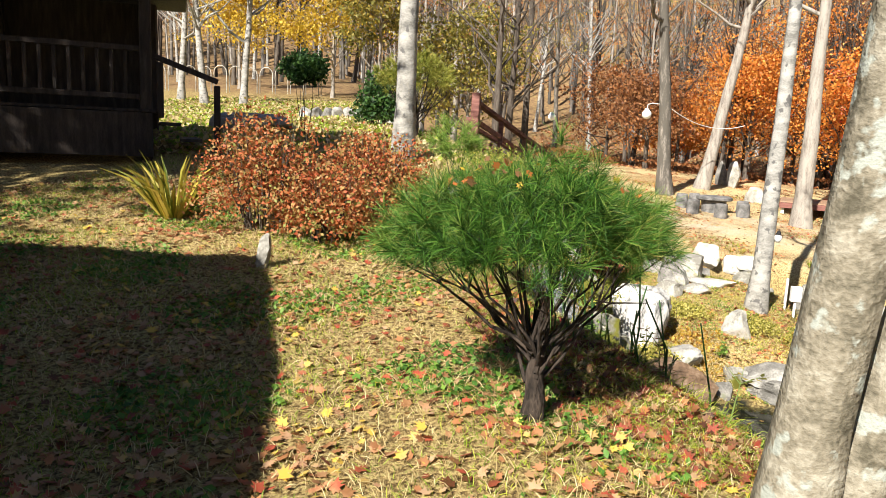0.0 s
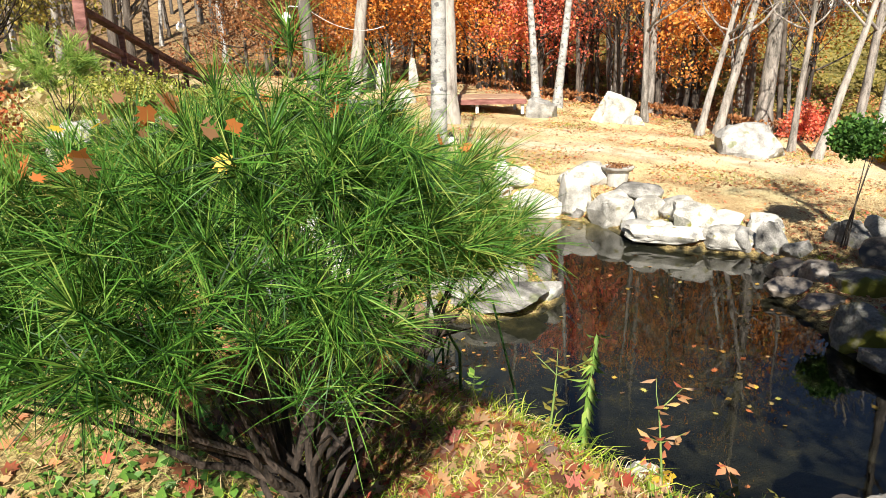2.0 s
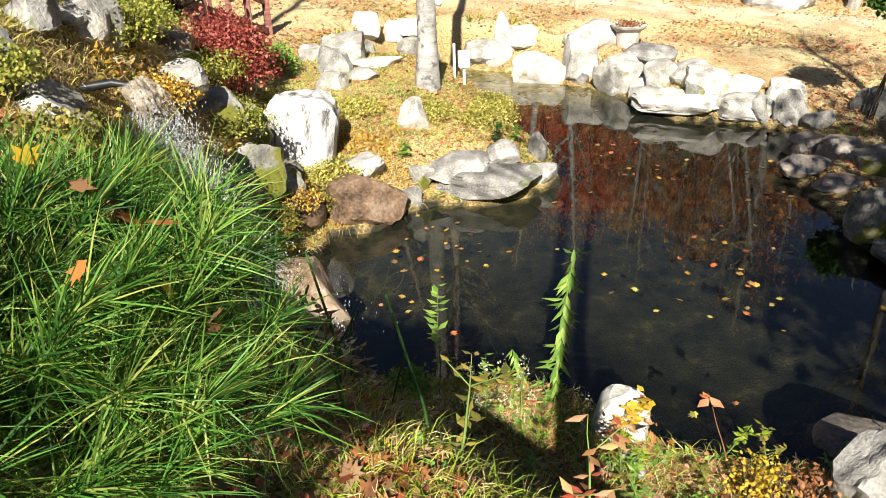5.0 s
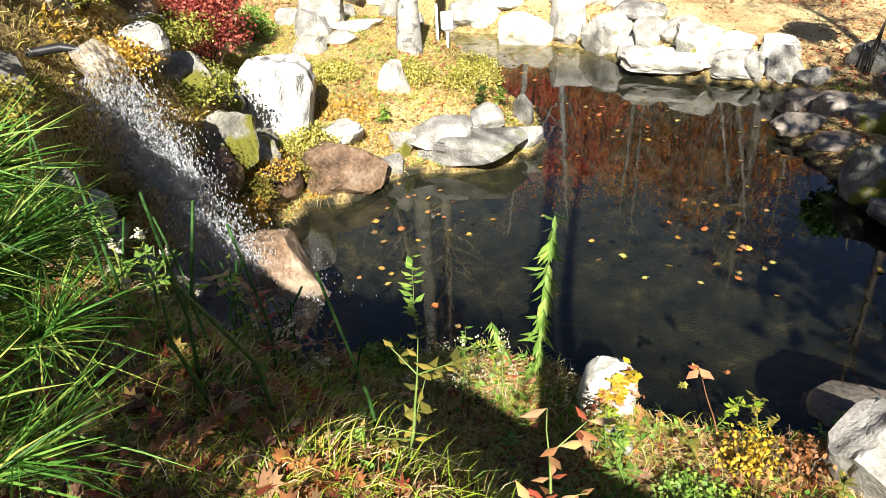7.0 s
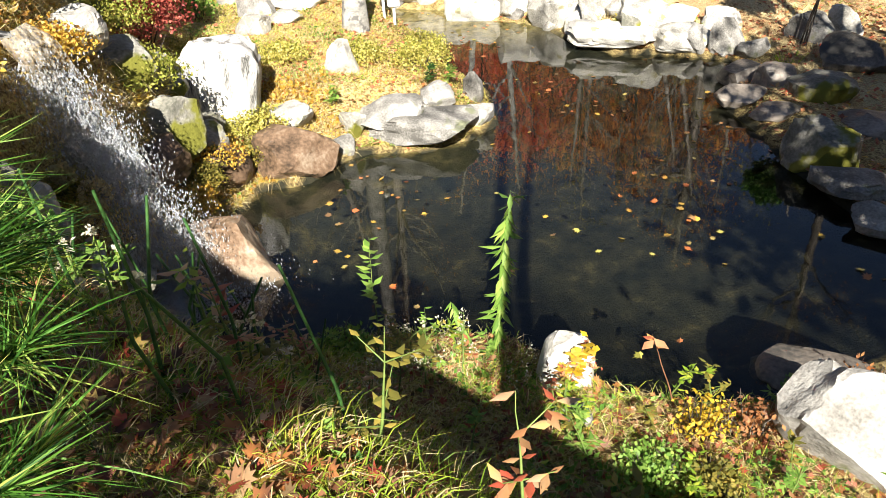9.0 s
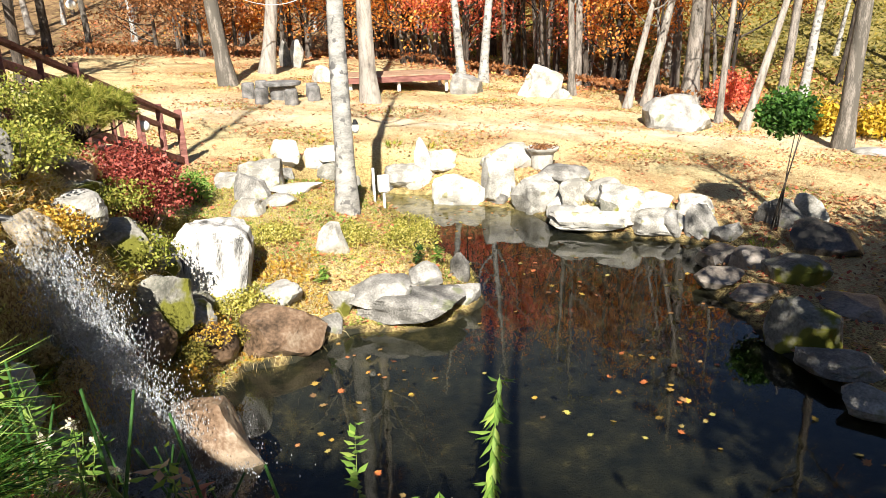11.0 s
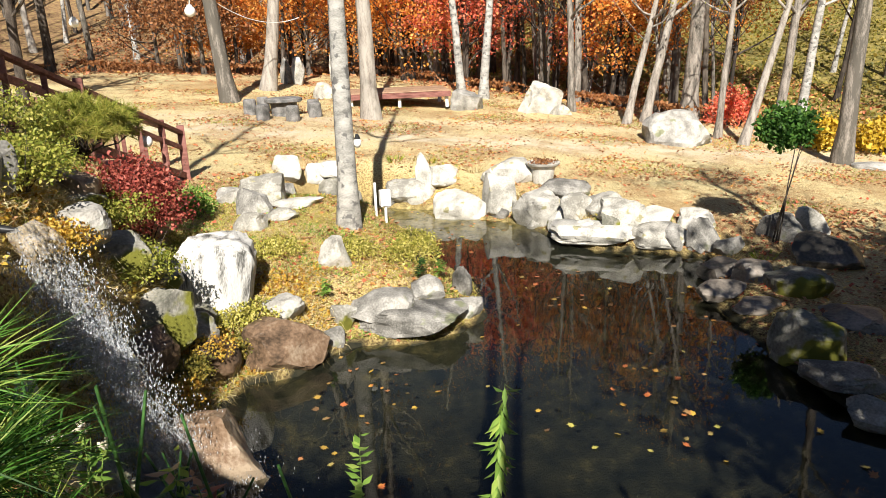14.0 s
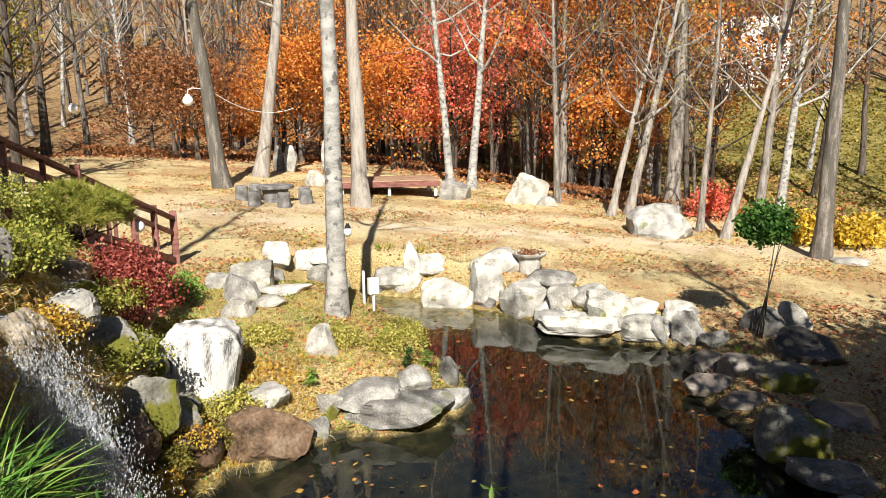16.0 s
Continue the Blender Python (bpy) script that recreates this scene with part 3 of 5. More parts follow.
for i in range(18):
    k = r.uniform(0, 1)
    x, y = 1.75 + r.uniform(0, 1.2), 12.5 + 2.4 * k
    if not in_pond(np.array(x), np.array(y)):
        stone("bank_stone", x, y, r.uniform(0.22, 0.45), r.uniform(0.22, 0.4), r.uniform(0.15, 0.3), r.uniform(0, 180), ("mossy", "brown", "mossy")[i % 3], 300 + i)

for i in range(16):
    x, y = r.uniform(0.95, 1.95), r.uniform(10.8, 13.4)
    stone("bank_stone", x, y, r.uniform(0.25, 0.5), r.uniform(0.25, 0.42), r.uniform(0.16, 0.32), r.uniform(0, 180), ("mossy", "pale", "pale", "stone")[i % 4], 360 + i)

# ---- trees ----
def branchy(rng, base, top, r, limbs, low=0.35, rise=0.55, long=0.32, twigs=3, wobble=0.02, sides=9, flare=1.35):
    """Trunk and limbs as one mesh, and the twig ends where leaves grow."""
    base, top = np.array(base, float), np.array(top, float)
    high = np.linalg.norm(top - base)
    k = np.linspace(0, 1, 14)
    line = base + k[:, None] * (top - base)
    line[1:, :2] += np.cumsum(rng.normal(0, wobble * high / 14, (13, 2)), 0)
    rad = r * (1 - 0.82 * k) * np.where(k < 0.06, flare, 1.0)
    pieces, ends = [tube(line, rad, sides)], []
    for _ in range(limbs):
        t = rng.uniform(low, 0.96)
        i = min(int(t * 13), 12)
        root = line[i] + (line[i + 1] - line[i]) * (t * 13 - i)
        a = rng.uniform(0, 2 * np.pi)
        way = np.array((np.cos(a), np.sin(a), rise + rng.uniform(-0.2, 0.5)))
        way /= np.linalg.norm(way)
        span = high * long * (1.15 - t) * rng.uniform(0.7, 1.3)
        s = np.linspace(0, 1, 6)
        bend = np.outer(s * s, (0, 0, 0.25 * span)) + np.cumsum(rng.normal(0, 0.035 * span, (6, 3)), 0) * (s > 0)[:, None]
        limb = root + np.outer(s * span, way) + bend
        lr = rad[i] * rng.uniform(0.32, 0.55)
        pieces.append(tube(limb, lr * (1 - 0.85 * s), 5))
        ends.append(limb[3:])
        for _ in range(twigs):
            j = rng.integers(2, 6)
            w = way + rng.normal(0, 0.7, 3)
            w /= np.linalg.norm(w)
            tw = limb[j] + np.outer(np.linspace(0, 1, 4) * span * rng.uniform(0.3, 0.6), w) + np.cumsum(rng.normal(0, 0.02 * span, (4, 3)), 0)
            pieces.append(tube(tw, lr * 0.3 * np.array((1, 0.7, 0.45, 0.15)), 3))
            ends.append(tw[1:])
    return join(*pieces), np.concatenate(ends)


def clumps(rng, ends, count, reach):
    """Leaves gather in flat sprays round some of the twig ends, with gaps between."""
    heads = ends[rng.integers(0, len(ends), max(14, count // 48))]
    heads = heads + rng.normal(0, reach * 0.55, heads.shape)
    return heads[rng.integers(0, len(heads), count)] + rng.normal(0, 1, (count, 3)) * (reach * 0.8, reach * 0.8, reach * 0.28)


def tree(name, x, y, high, r, seed, bark, label, lean=(0, 0), limbs=16, low=0.4, crown=None, count=0, size=0.09, reach=0.35, stem=None, group="", sink=0.08, twigs=3, rise=0.55, long=0.32, wobble=0.02):
    rng = np.random.default_rng(seed)
    z = float(land(x, y)) - sink
    ob = thing(name, x, y, z, label, "tree", group=group)
    wood, ends = branchy(rng, (0, 0, 0), (lean[0] * high, lean[1] * high, high), r, limbs, low, rise, long, twigs, wobble)
    if stem:
        more, tips = branchy(rng, (stem[0], stem[1], 0.0), (stem[2] * high, stem[3] * high, high * 0.9), r * 0.8, limbs // 2, low, wobble=wobble)
        wood, ends = join(wood, more), np.concatenate([ends, tips])
    part("trunk", wood, bark, ob, smooth_faces=True)
    if crown and count:
        part("crown", leaves(rng, clumps(rng, ends, count, reach), size), crown, ob)
    return ob


ORANGE = foliage("orange_maple_leaves", (0.42, 0.1, 0.015), (0.7, 0.26, 0.04), (0.82, 0.42, 0.1), (0.66, 0.18, 0.03))
SCARLET = foliage("scarlet_maple_leaves", (0.55, 0.07, 0.04), (0.8, 0.18, 0.12), (0.85, 0.3, 0.18), (0.75, 0.24, 0.06))
CRIMSON = foliage("crimson_maple_leaves", (0.2, 0.015, 0.01), (0.42, 0.04, 0.02), (0.56, 0.1, 0.03))
RUSSET = foliage("russet_leaves", (0.12, 0.05, 0.02), (0.28, 0.12, 0.05), (0.4, 0.2, 0.08), (0.3, 0.1, 0.03))
YELLOW = foliage("yellow_leaves", (0.35, 0.24, 0.02), (0.62, 0.42, 0.03), (0.72, 0.52, 0.1))
OLIVE = foliage("olive_leaves", (0.1, 0.1, 0.02), (0.22, 0.2, 0.04), (0.4, 0.3, 0.06))
GREEN = foliage("dark_green_leaves", (0.015, 0.045, 0.012), (0.04, 0.1, 0.02), (0.09, 0.18, 0.04))
LIGHT_GREEN = foliage("fresh_green_leaves", (0.1, 0.2, 0.03), (0.2, 0.34, 0.06), (0.36, 0.46, 0.1))
NEEDLES = foliage("pine_needles", (0.008, 0.03, 0.005), (0.03, 0.1, 0.012), (0.07, 0.2, 0.022), (0.14, 0.28, 0.04), (0.28, 0.32, 0.07), glow=0.28)
GOLD_NEEDLES = foliage("golden_pine_needles", (0.12, 0.16, 0.02), (0.3, 0.32, 0.05), (0.45, 0.4, 0.1))
DRY = foliage("dry_leaves", (0.16, 0.07, 0.03), (0.34, 0.17, 0.08), (0.5, 0.28, 0.14), (0.45, 0.1, 0.05), (0.62, 0.36, 0.1), glow=0.15)
STRAW = foliage("dry_grass", (0.3, 0.22, 0.09), (0.56, 0.45, 0.22), (0.74, 0.63, 0.37), glow=0.3)
GRASS = foliage("green_grass", (0.09, 0.17, 0.014), (0.25, 0.36, 0.03), (0.5, 0.52, 0.07), glow=0.35)

tree("maple_tree", 2.82, 6.25, 8.5, 0.1, 11, LICHEN_BARK, "leaning grey tree trunk spotted with pale lichen", (0.075, 0.02), 26, 0.42, DRY, 2200, 0.075, 0.4, stem=(0.12, 0.1, 0.2, 0.08))
tree("bare_tree", 9.9, 9.4, 9.0, 0.17, 12, BARK, "tall bare tree on the shaded bank", (0.03, 0.05), 24, 0.35, DRY, 2500, 0.08, 0.35)
tree("birch_tree", 5.23, 17.2, 11.0, 0.16, 13, PALE_BARK, "slim pale-barked tree on the pond's grassy islet", (-0.005, 0.0), 14, 0.5, RUSSET, 500, 0.07, 0.4, wobble=0.012)
tree("birch_tree", -0.2, 13.5, 11.0, 0.14, 14, PALE_BARK, "slim pale-barked tree behind the red hedge", (0.02, 0.0), 14, 0.5, RUSSET, 500, 0.07, 0.4, wobble=0.012)
tree("lawn_tree", 8.68, 27.8, 13.0, 0.27, 15, BARK, "tall straight grey tree by the wooden platform", (-0.01, 0), 18, 0.45, RUSSET, 900, 0.09, 0.5)
tree("lawn_tree", 4.95, 31.5, 13.0, 0.27, 16, BARK, "leaning grey tree that carries a globe lamp", (-0.1, 0), 18, 0.45, RUSSET, 700, 0.09, 0.5)
tree("lawn_tree", 6.63, 34.5, 13.0, 0.27, 17, BARK, "grey tree that leans over the stone seats", (0.17, 0), 18, 0.45, RUSSET, 700, 0.09, 0.5)
tree("lawn_tree", 13.6, 32.3, 11.0, 0.17, 18, PALE_BARK, "pale forked tree at the edge of the lawn", (-0.1, 0), 16, 0.3, ORANGE, 500, 0.09, 0.5)
tree("lawn_tree", 14.3, 31.9, 11.0, 0.18, 19, PALE_BARK, "pale slender tree at the edge of the lawn", (0.08, 0), 16, 0.3, ORANGE, 500, 0.09, 0.5)
tree("lawn_tree", 16.3, 28.8, 9.0, 0.14, 20, BARK, "thin grey tree behind the white stone", (-0.04, 0), 14, 0.3, RUSSET, 500, 0.09, 0.5)
tree("lawn_tree", 16.6, 26.0, 8.0, 0.13, 21, BARK, "thin tree leaning at the lawn's edge", (0.3, 0.05), 14, 0.3, OLIVE, 400, 0.09, 0.5)
tree("lawn_tree", 17.3, 26.0, 9.0, 0.16, 22, BARK, "slanting grey tree at the lawn's edge", (0.24, 0), 14, 0.3, RUSSET, 400, 0.09, 0.5)
tree("lawn_tree", 20.0, 27.1, 13.0, 0.3, 23, BARK, "thick straight grey tree behind the slab boulder", (0.01, 0), 18, 0.45, ORANGE, 600, 0.09, 0.5)
tree("lawn_tree", 17.7, 23.1, 8.0, 0.11, 24, BARK, "thin grey tree beside the slab boulder", (0.05, 0), 12, 0.4, OLIVE, 300, 0.09, 0.4)
tree("lawn_tree", 17.8, 22.2, 8.5, 0.13, 25, BARK, "slanting dark tree beside the trimmed shrub", (0.3, 0), 14, 0.35, OLIVE, 400, 0.09, 0.4)
tree("lawn_tree", 18.4, 19.5, 13.0, 0.22, 26, BARK, "straight grey-brown tree on the lawn", (0.01, 0), 16, 0.5, RUSSET, 400, 0.09, 0.5)
tree("lawn_tree", 25.1, 28.0, 13.0, 0.2, 27, BARK, "forked grey tree below the grassy slope", (0.08, 0), 18, 0.3, OLIVE, 500, 0.09, 0.5)
tree("lawn_tree", 26.7, 28.4, 13.0, 0.2, 28, PALE_BARK, "pale tree below the grassy slope", (0.1, 0), 18, 0.35, OLIVE, 500, 0.09, 0.5)
for i, (x, y, high, mat, words) in enumerate(((19.4, 38.1, 12.0, SCARLET, "bright scarlet maple at the edge of the wood"), (22.9, 35.5, 13.0, ORANGE, "orange-red maple at the edge of the wood"),
        (24.5, 40.4, 13.0, ORANGE, "orange maple in the wood"), (13.3, 38.4, 5.5, ORANGE, "low orange maple behind the platform"), (12.2, 43.3, 9.0, ORANGE, "orange maple behind the stone seats"),
        (9.4, 47.7, 7.5, ORANGE, "orange maple in the wood"), (6.3, 45.5, 5.0, ORANGE, "low orange maple in the wood"), (3.0, 47.1, 6.0, RUSSET, "russet maple in the wood"),
        (16.5, 45.0, 9.0, OLIVE, "yellow-green tree in the wood"), (27.5, 33.5, 11.0, RUSSET, "russet maple at the edge of the wood"),
        (9.6, 41.5, 5.5, ORANGE, "low orange maple behind the seats"), (15.8, 37.0, 6.0, SCARLET, "low red maple behind the platform"), (21.2, 32.8, 6.0, ORANGE, "orange maple beside the thick grey tree"), (4.8, 40.5, 4.5, RUSSET, "low russet maple beyond the lamp"))):
    tree("maple_tree", x, y, high, 0.12, 60 + i, DARK_BARK, words, ((i % 3 - 1) * 0.04, 0), 30, 0.16, mat, 7500 + int(3400 * max(0, high - 8)), 0.14, 0.62, group="maples at the wood's edge", long=0.5, rise=0.3)

# the wood: bare and half-bare trees, nearest ones singly
rng = np.random.default_rng(5)
models = []
for i, (bark, mat, count) in enumerate(((BARK, RUSSET, 500), (DARK_BARK, RUSSET, 900), (BARK, OLIVE, 600), (DARK_BARK, ORANGE, 700), (PALE_BARK, RUSSET, 260), (DARK_BARK, None, 0))):
    words = ("bare grey tree in the wood", "dark tree in the wood with russet leaves", "grey tree in the wood with yellowing leaves", "dark tree in the wood with orange leaves", "pale thin tree in the wood", "bare dark tree in the wood")[i]
    models.append(tree("forest_tree", 30 + 3 * i, 60, 11.5 + i % 3, 0.13 + 0.02 * (i % 3), 80 + i, bark, words, (0.03 * (i - 2), 0), 22, 0.3, mat, count, 0.12, 0.5, group="trees of the wood", long=0.3, rise=0.8, wobble=0.03))
placed = 0
while placed < 150:
    a, r = rng.uniform(-0.62, 1.15), rng.uniform(30, 78) ** 1.0
    x, y = 2 + r * math.sin(a), 6 + r * math.cos(a)
    b = max((x - 19) * 0.8 + (y - 26) * 0.35, (y - 40) * 0.9 + (x - 10) * 0.05)
    if b < 1.5 or abs(math.atan2(x - 2.7, y - 6.7) - 0.79) < 0.05 or (x > 24 and 20 < y < 52 and rng.uniform() < 0.8) or math.hypot(x - 48, y - 53) < 9 or (-22 < x < 0 and y < 40):
        continue
    m = models[rng.integers(0, 6)]
    s = rng.uniform(0.75, 1.25)
    copy_thing(m, Matrix.Translation((x, y, float(land(x, y)) - 0.1)) @ pose(0, 0, 0, rng.uniform(-4, 4), rng.uniform(-5, 5), rng.uniform(0, 360)) @ Matrix.Scale(s, 4))
    placed += 1

# close dark stems along the wood's edge
placed = 0
while placed < 64:
    x, y = rng.uniform(4, 26), rng.uniform(27, 46)
    b = max((x - 19) * 0.8 + (y - 26) * 0.35, (y - 40) * 0.9 + (x - 10) * 0.05)
    if b < 0.8 or b > 6 or abs(math.atan2(x - 2.7, y - 6.7) - 0.79) < 0.04:
        continue
    s = rng.uniform(0.45, 0.85)
    copy_thing(models[(1, 5, 5, 3, 0)[placed % 5]], Matrix.Translation((x, y, float(land(x, y)) - 0.1)) @ pose(0, 0, 0, rng.uniform(-7, 7), rng.uniform(-9, 9), rng.uniform(0, 360)) @ Matrix.Diagonal((s, s, s * 1.25, 1)))
    placed += 1

# far woods on the hills: trunks, twigs and sparse leaves
pieces, twig_ends = [], []
for _ in range(1500):
    a, r = rng.uniform(-0.8, 1.25), rng.uniform(60, 190)
    x, y = 2 + r * math.sin(a), 6 + r * math.cos(a)
    z = float(land(x, y))
    high = rng.uniform(8, 13)
    top = (x + rng.normal(0, 0.6), y, z + high)
    pieces.append(tube([(x, y, z - 0.3), (x + rng.normal(0, 0.2), y, z + high * 0.5), top], [0.16, 0.12, 0.03], 4))
    for _ in range(7):
        k = rng.uniform(0.3, 0.95)
        root = np.array((x, y, z + high * k))
        w = np.array((rng.normal(0, 1), rng.normal(0, 1), rng.uniform(0.5, 1.6)))
        tip = root + w / np.linalg.norm(w) * high * 0.3 * (1.2 - k)
        pieces.append(tube([root, (root + tip) / 2 + (0, 0, 0.1), tip], [0.06, 0.04, 0.015], 3))
        twig_ends.append(tip)
far_woods = part("far_woods", join(*pieces), FAR_BARK)
tagged(far_woods, "leafless grey wood on the far hillside", "woods", kind="stuff")
far_leaves = part("far_foliage", leaves(rng, clumps(rng, np.array(twig_ends), 42000, 0.9), 0.3), RUSSET)
tagged(far_leaves, "thin russet foliage of the far hillside", "foliage", kind="stuff")

# ---- pines and shrubs ----
def pine_bush(name, x, y, z, wide, low, high, seed, label, tufts, per_tuft, length, needle, mat, trunk_r=0.06, limbs=24, flat=0.45, shift=(0, 0), oval=(0, 1, 1)):
    """A clipped pine: a short trunk, many bent limbs, a domed crown of needle tufts."""
    rng = np.random.default_rng(seed)
    ob = thing(name, x, y, z, label, "pine")
    fork = low * 0.35
    pieces = [tube([(0.0, 0, -0.06), (0.01, 0.0, fork * 0.5), (0.0, 0.02, fork), (0.02, 0.03, fork * 1.5)], [trunk_r * 1.6, trunk_r * 1.1, trunk_r * 0.95, trunk_r * 0.6], 10)]
    roots, ways, tips = [], [], []
    turn, stretch, squeeze = oval
    ca, sa = math.cos(radians(turn)), math.sin(radians(turn))

    def drawn_out(p):
        u, v = (p[0] * ca + p[1] * sa) * stretch, (p[1] * ca - p[0] * sa) * squeeze
        return np.array((u * ca - v * sa + shift[0], u * sa + v * ca + shift[1], p[2]))

    for i in range(limbs):
        a, k = i * 2.4 + rng.uniform(-0.3, 0.3), math.sqrt((i + 0.5) / limbs)
        end = drawn_out((wide * 0.9 * k * math.cos(a), wide * 0.9 * k * math.sin(a), low + (high - low) * (0.75 - 0.65 * k * k)))
        start = np.array((0, 0, fork * rng.uniform(0.75, 1.6)))
        s = np.linspace(0, 1, 6)[:, None]
        limb = start + (end - start) * s + np.array((end[0], end[1], 0)) * (s * (1 - s) * 0.5) + np.cumsum(rng.normal(0, 0.02, (6, 3)), 0)
        pieces.append(tube(limb, trunk_r * 0.24 * np.array((1, 0.85, 0.7, 0.55, 0.4, 0.25)), 5))
        tips.append(limb[5])
        for _ in range(2):
            w = limb[4] + rng.normal(0, wide * 0.16, 3) + (0, 0, 0.05)
            pieces.append(tube([limb[3], (limb[3] + w) / 2, w], trunk_r * np.array((0.1, 0.08, 0.05)), 4))
    for i in range(tufts):
        if i % 10 < 6 and tips:
            c = tips[int(rng.integers(0, len(tips)))] + rng.normal(0, wide * 0.11, 3) * (1, 1, 0.9) + (0, 0, wide * 0.1)
            k = min(1.0, math.hypot(c[0] - shift[0], c[1] - shift[1]) / wide)
            a, u = math.atan2(c[1] - shift[1], c[0] - shift[0]), 1 - k
        else:
            a, u = rng.uniform(0, 2 * np.pi), rng.uniform(-0.5, 1)
            shell = rng.uniform() ** (flat * 0.6)
            k = math.sqrt(1 - u * u) * shell
            mid = low + (high - low) * 0.4
            c = drawn_out((wide * k * math.cos(a), wide * k * math.sin(a), mid + ((high - mid) if u > 0 else (mid - low)) * u * (0.4 + 0.6 * shell)))
        way = np.array((math.cos(a) * k, math.sin(a) * k, 0.55 + 0.4 * u)) + rng.normal(0, 0.3, 3)
        way /= np.linalg.norm(way)
        along = rng.uniform(-0.03, 0.03, per_tuft)
        roots.append(c + along[:, None] * way)
        ways.append(way * rng.uniform(0.25, 1.3, (per_tuft, 1)) + rng.normal(0, 0.55, (per_tuft, 3)))
    part("trunk", join(*pieces), PINE_BARK, ob, smooth_faces=True)
    part("crown", blades(rng, np.concatenate(roots), np.concatenate(ways), length, needle, 0.15), mat, ob)
    return ob


def shrub(name, x, y, z, wide, deep, high, seed, label, mat, count, size, stems=26, bark=DARK_BARK, shell=0.5, shape="leaf", category="shrub", lift=0.0):
    """A rounded shrub: many stems and an uneven shell of small leaves."""
    rng = np.random.default_rng(seed)
    ob = thing(name, x, y, z, label, category)
    pieces = []
    for _ in range(stems):
        a, k = rng.uniform(0, 2 * np.pi), rng.uniform(0.2, 0.95)
        end = np.array((wide * k * math.cos(a), deep * k * math.sin(a), lift + (high - lift) * rng.uniform(0.5, 0.95)))
        s = np.linspace(0, 1, 5)[:, None]
        root = np.array((wide * 0.25 * math.cos(a), deep * 0.25 * math.sin(a), -0.05)) * (1 if lift == 0 else (0.1, 0.1, 1))
        line = root + (end - root) * s + np.cumsum(rng.normal(0, 0.02, (5, 3)), 0)
        pieces.append(tube(line, 0.008 * max(1, high) * np.array((1, 0.8, 0.6, 0.4, 0.2)), 4))
    part("branchwork", join(*pieces), bark, ob)
    a, u = rng.uniform(0, 2 * np.pi, count), rng.uniform(-0.35 if lift == 0 else -1, 1, count)
    rad = rng.uniform(0, 1, count) ** shell
    bump = 1 + 0.13 * np.sin(3 * a + seed) * np.cos(4 * u) + 0.1 * np.sin(7 * a + 5 * u + seed)
    q = np.sqrt(1 - u * u) * rad * bump
    mid = (high + lift) / 2 if lift else high * 0.3
    tall = (high - lift) / 2 if lift else high * 0.7
    c = np.stack([wide * q * np.cos(a), deep * q * np.sin(a), mid + tall * u * rad * bump], -1)
    part("foliage", leaves(rng, c, size, shape=shape), mat, ob)
    return ob


def g(x, y):
    return float(land(x, y))


pine_bush("pine_shrub", 2.09, 7.16, g(2.09, 7.16), 0.55, 0.58, 0.99, 31, "low clipped pine with long green needles and caught autumn leaves", 760, 64, 0.1, 0.0021, NEEDLES, 0.038, 28, shift=(-0.07, 0.1), oval=(30, 1.12, 0.8))
pine_bush("pine_shrub", 1.86, 15.9, g(1.86, 15.9), 0.6, 0.12, 0.7, 32, "yellow-green dwarf pine beside the steps", 440, 40, 0.1, 0.006, GOLD_NEEDLES)
pine_bush("pine_tree", -0.98, 17.2, g(-0.98, 17.2), 0.75, 0.75, 1.5, 33, "umbrella-shaped golden pine by the lawn", 300, 40, 0.1, 0.007, GOLD_NEEDLES, 0.05)
pine_bush("pine_seedling", 0.75, 12.3, g(0.75, 12.3), 0.3, 0.25, 0.75, 34, "young pale-green pine on the bank", 60, 34, 0.14, 0.005, LIGHT_GREEN, 0.02, 8)
TRIMMED = foliage("trimmed_green_leaves", (0.03, 0.09, 0.015), (0.08, 0.19, 0.03), (0.18, 0.32, 0.06))
REDDISH = foliage("russet_spirea_leaves", (0.14, 0.06, 0.02), (0.5, 0.12, 0.04), (0.46, 0.2, 0.07), (0.5, 0.11, 0.05), (0.38, 0.28, 0.09), (0.44, 0.24, 0.1), (0.26, 0.28, 0.07))
BERRY = foliage("wine_red_leaves", (0.16, 0.025, 0.022), (0.36, 0.075, 0.055), (0.54, 0.17, 0.12))
for i, (x, y, w, d, h) in enumerate(((-0.45, 10.0, 0.62, 0.55, 1.0), (0.2, 10.9, 0.6, 0.5, 0.72), (0.15, 9.9, 0.5, 0.45, 0.6))):
    shrub("spirea_bush", x, y, g(x, y), w, d, h, 41 + i, "rounded bush of red and brown autumn leaves", REDDISH, 7000, 0.035, 60)
shrub("maple_shrub", 2.3, 15.3, g(2.3, 15.3) - 0.1, 0.62, 0.55, 0.9, 45, "round wine-red dwarf maple on the bank", BERRY, 8000, 0.045, 30)
shrub("yellow_shrub", 3.0, 18.2, g(3.0, 18.2), 0.35, 0.3, 0.5, 46, "small yellow-green shrub at the foot of the steps", LIGHT_GREEN, 1500, 0.05)
shrub("moss_shrub", 1.5, 14.2, g(1.5, 14.2), 0.5, 0.45, 0.4, 47, "low yellow-green juniper over the bank stones", GOLD_NEEDLES, 5000, 0.035)
shrub("topiary_tree", -2.22, 15.0, g(-2.22, 15.0), 0.38, 0.38, 1.35, 48, "small round-headed dark green topiary tree", GREEN, 3600, 0.06, 5, lift=0.85, category="tree")
shrub("green_shrub", -3.0, 21.5, g(-3.0, 21.5), 0.6, 0.5, 1.3, 49, "dark green broad-leaved shrub by the lawn", GREEN, 2600, 0.1)
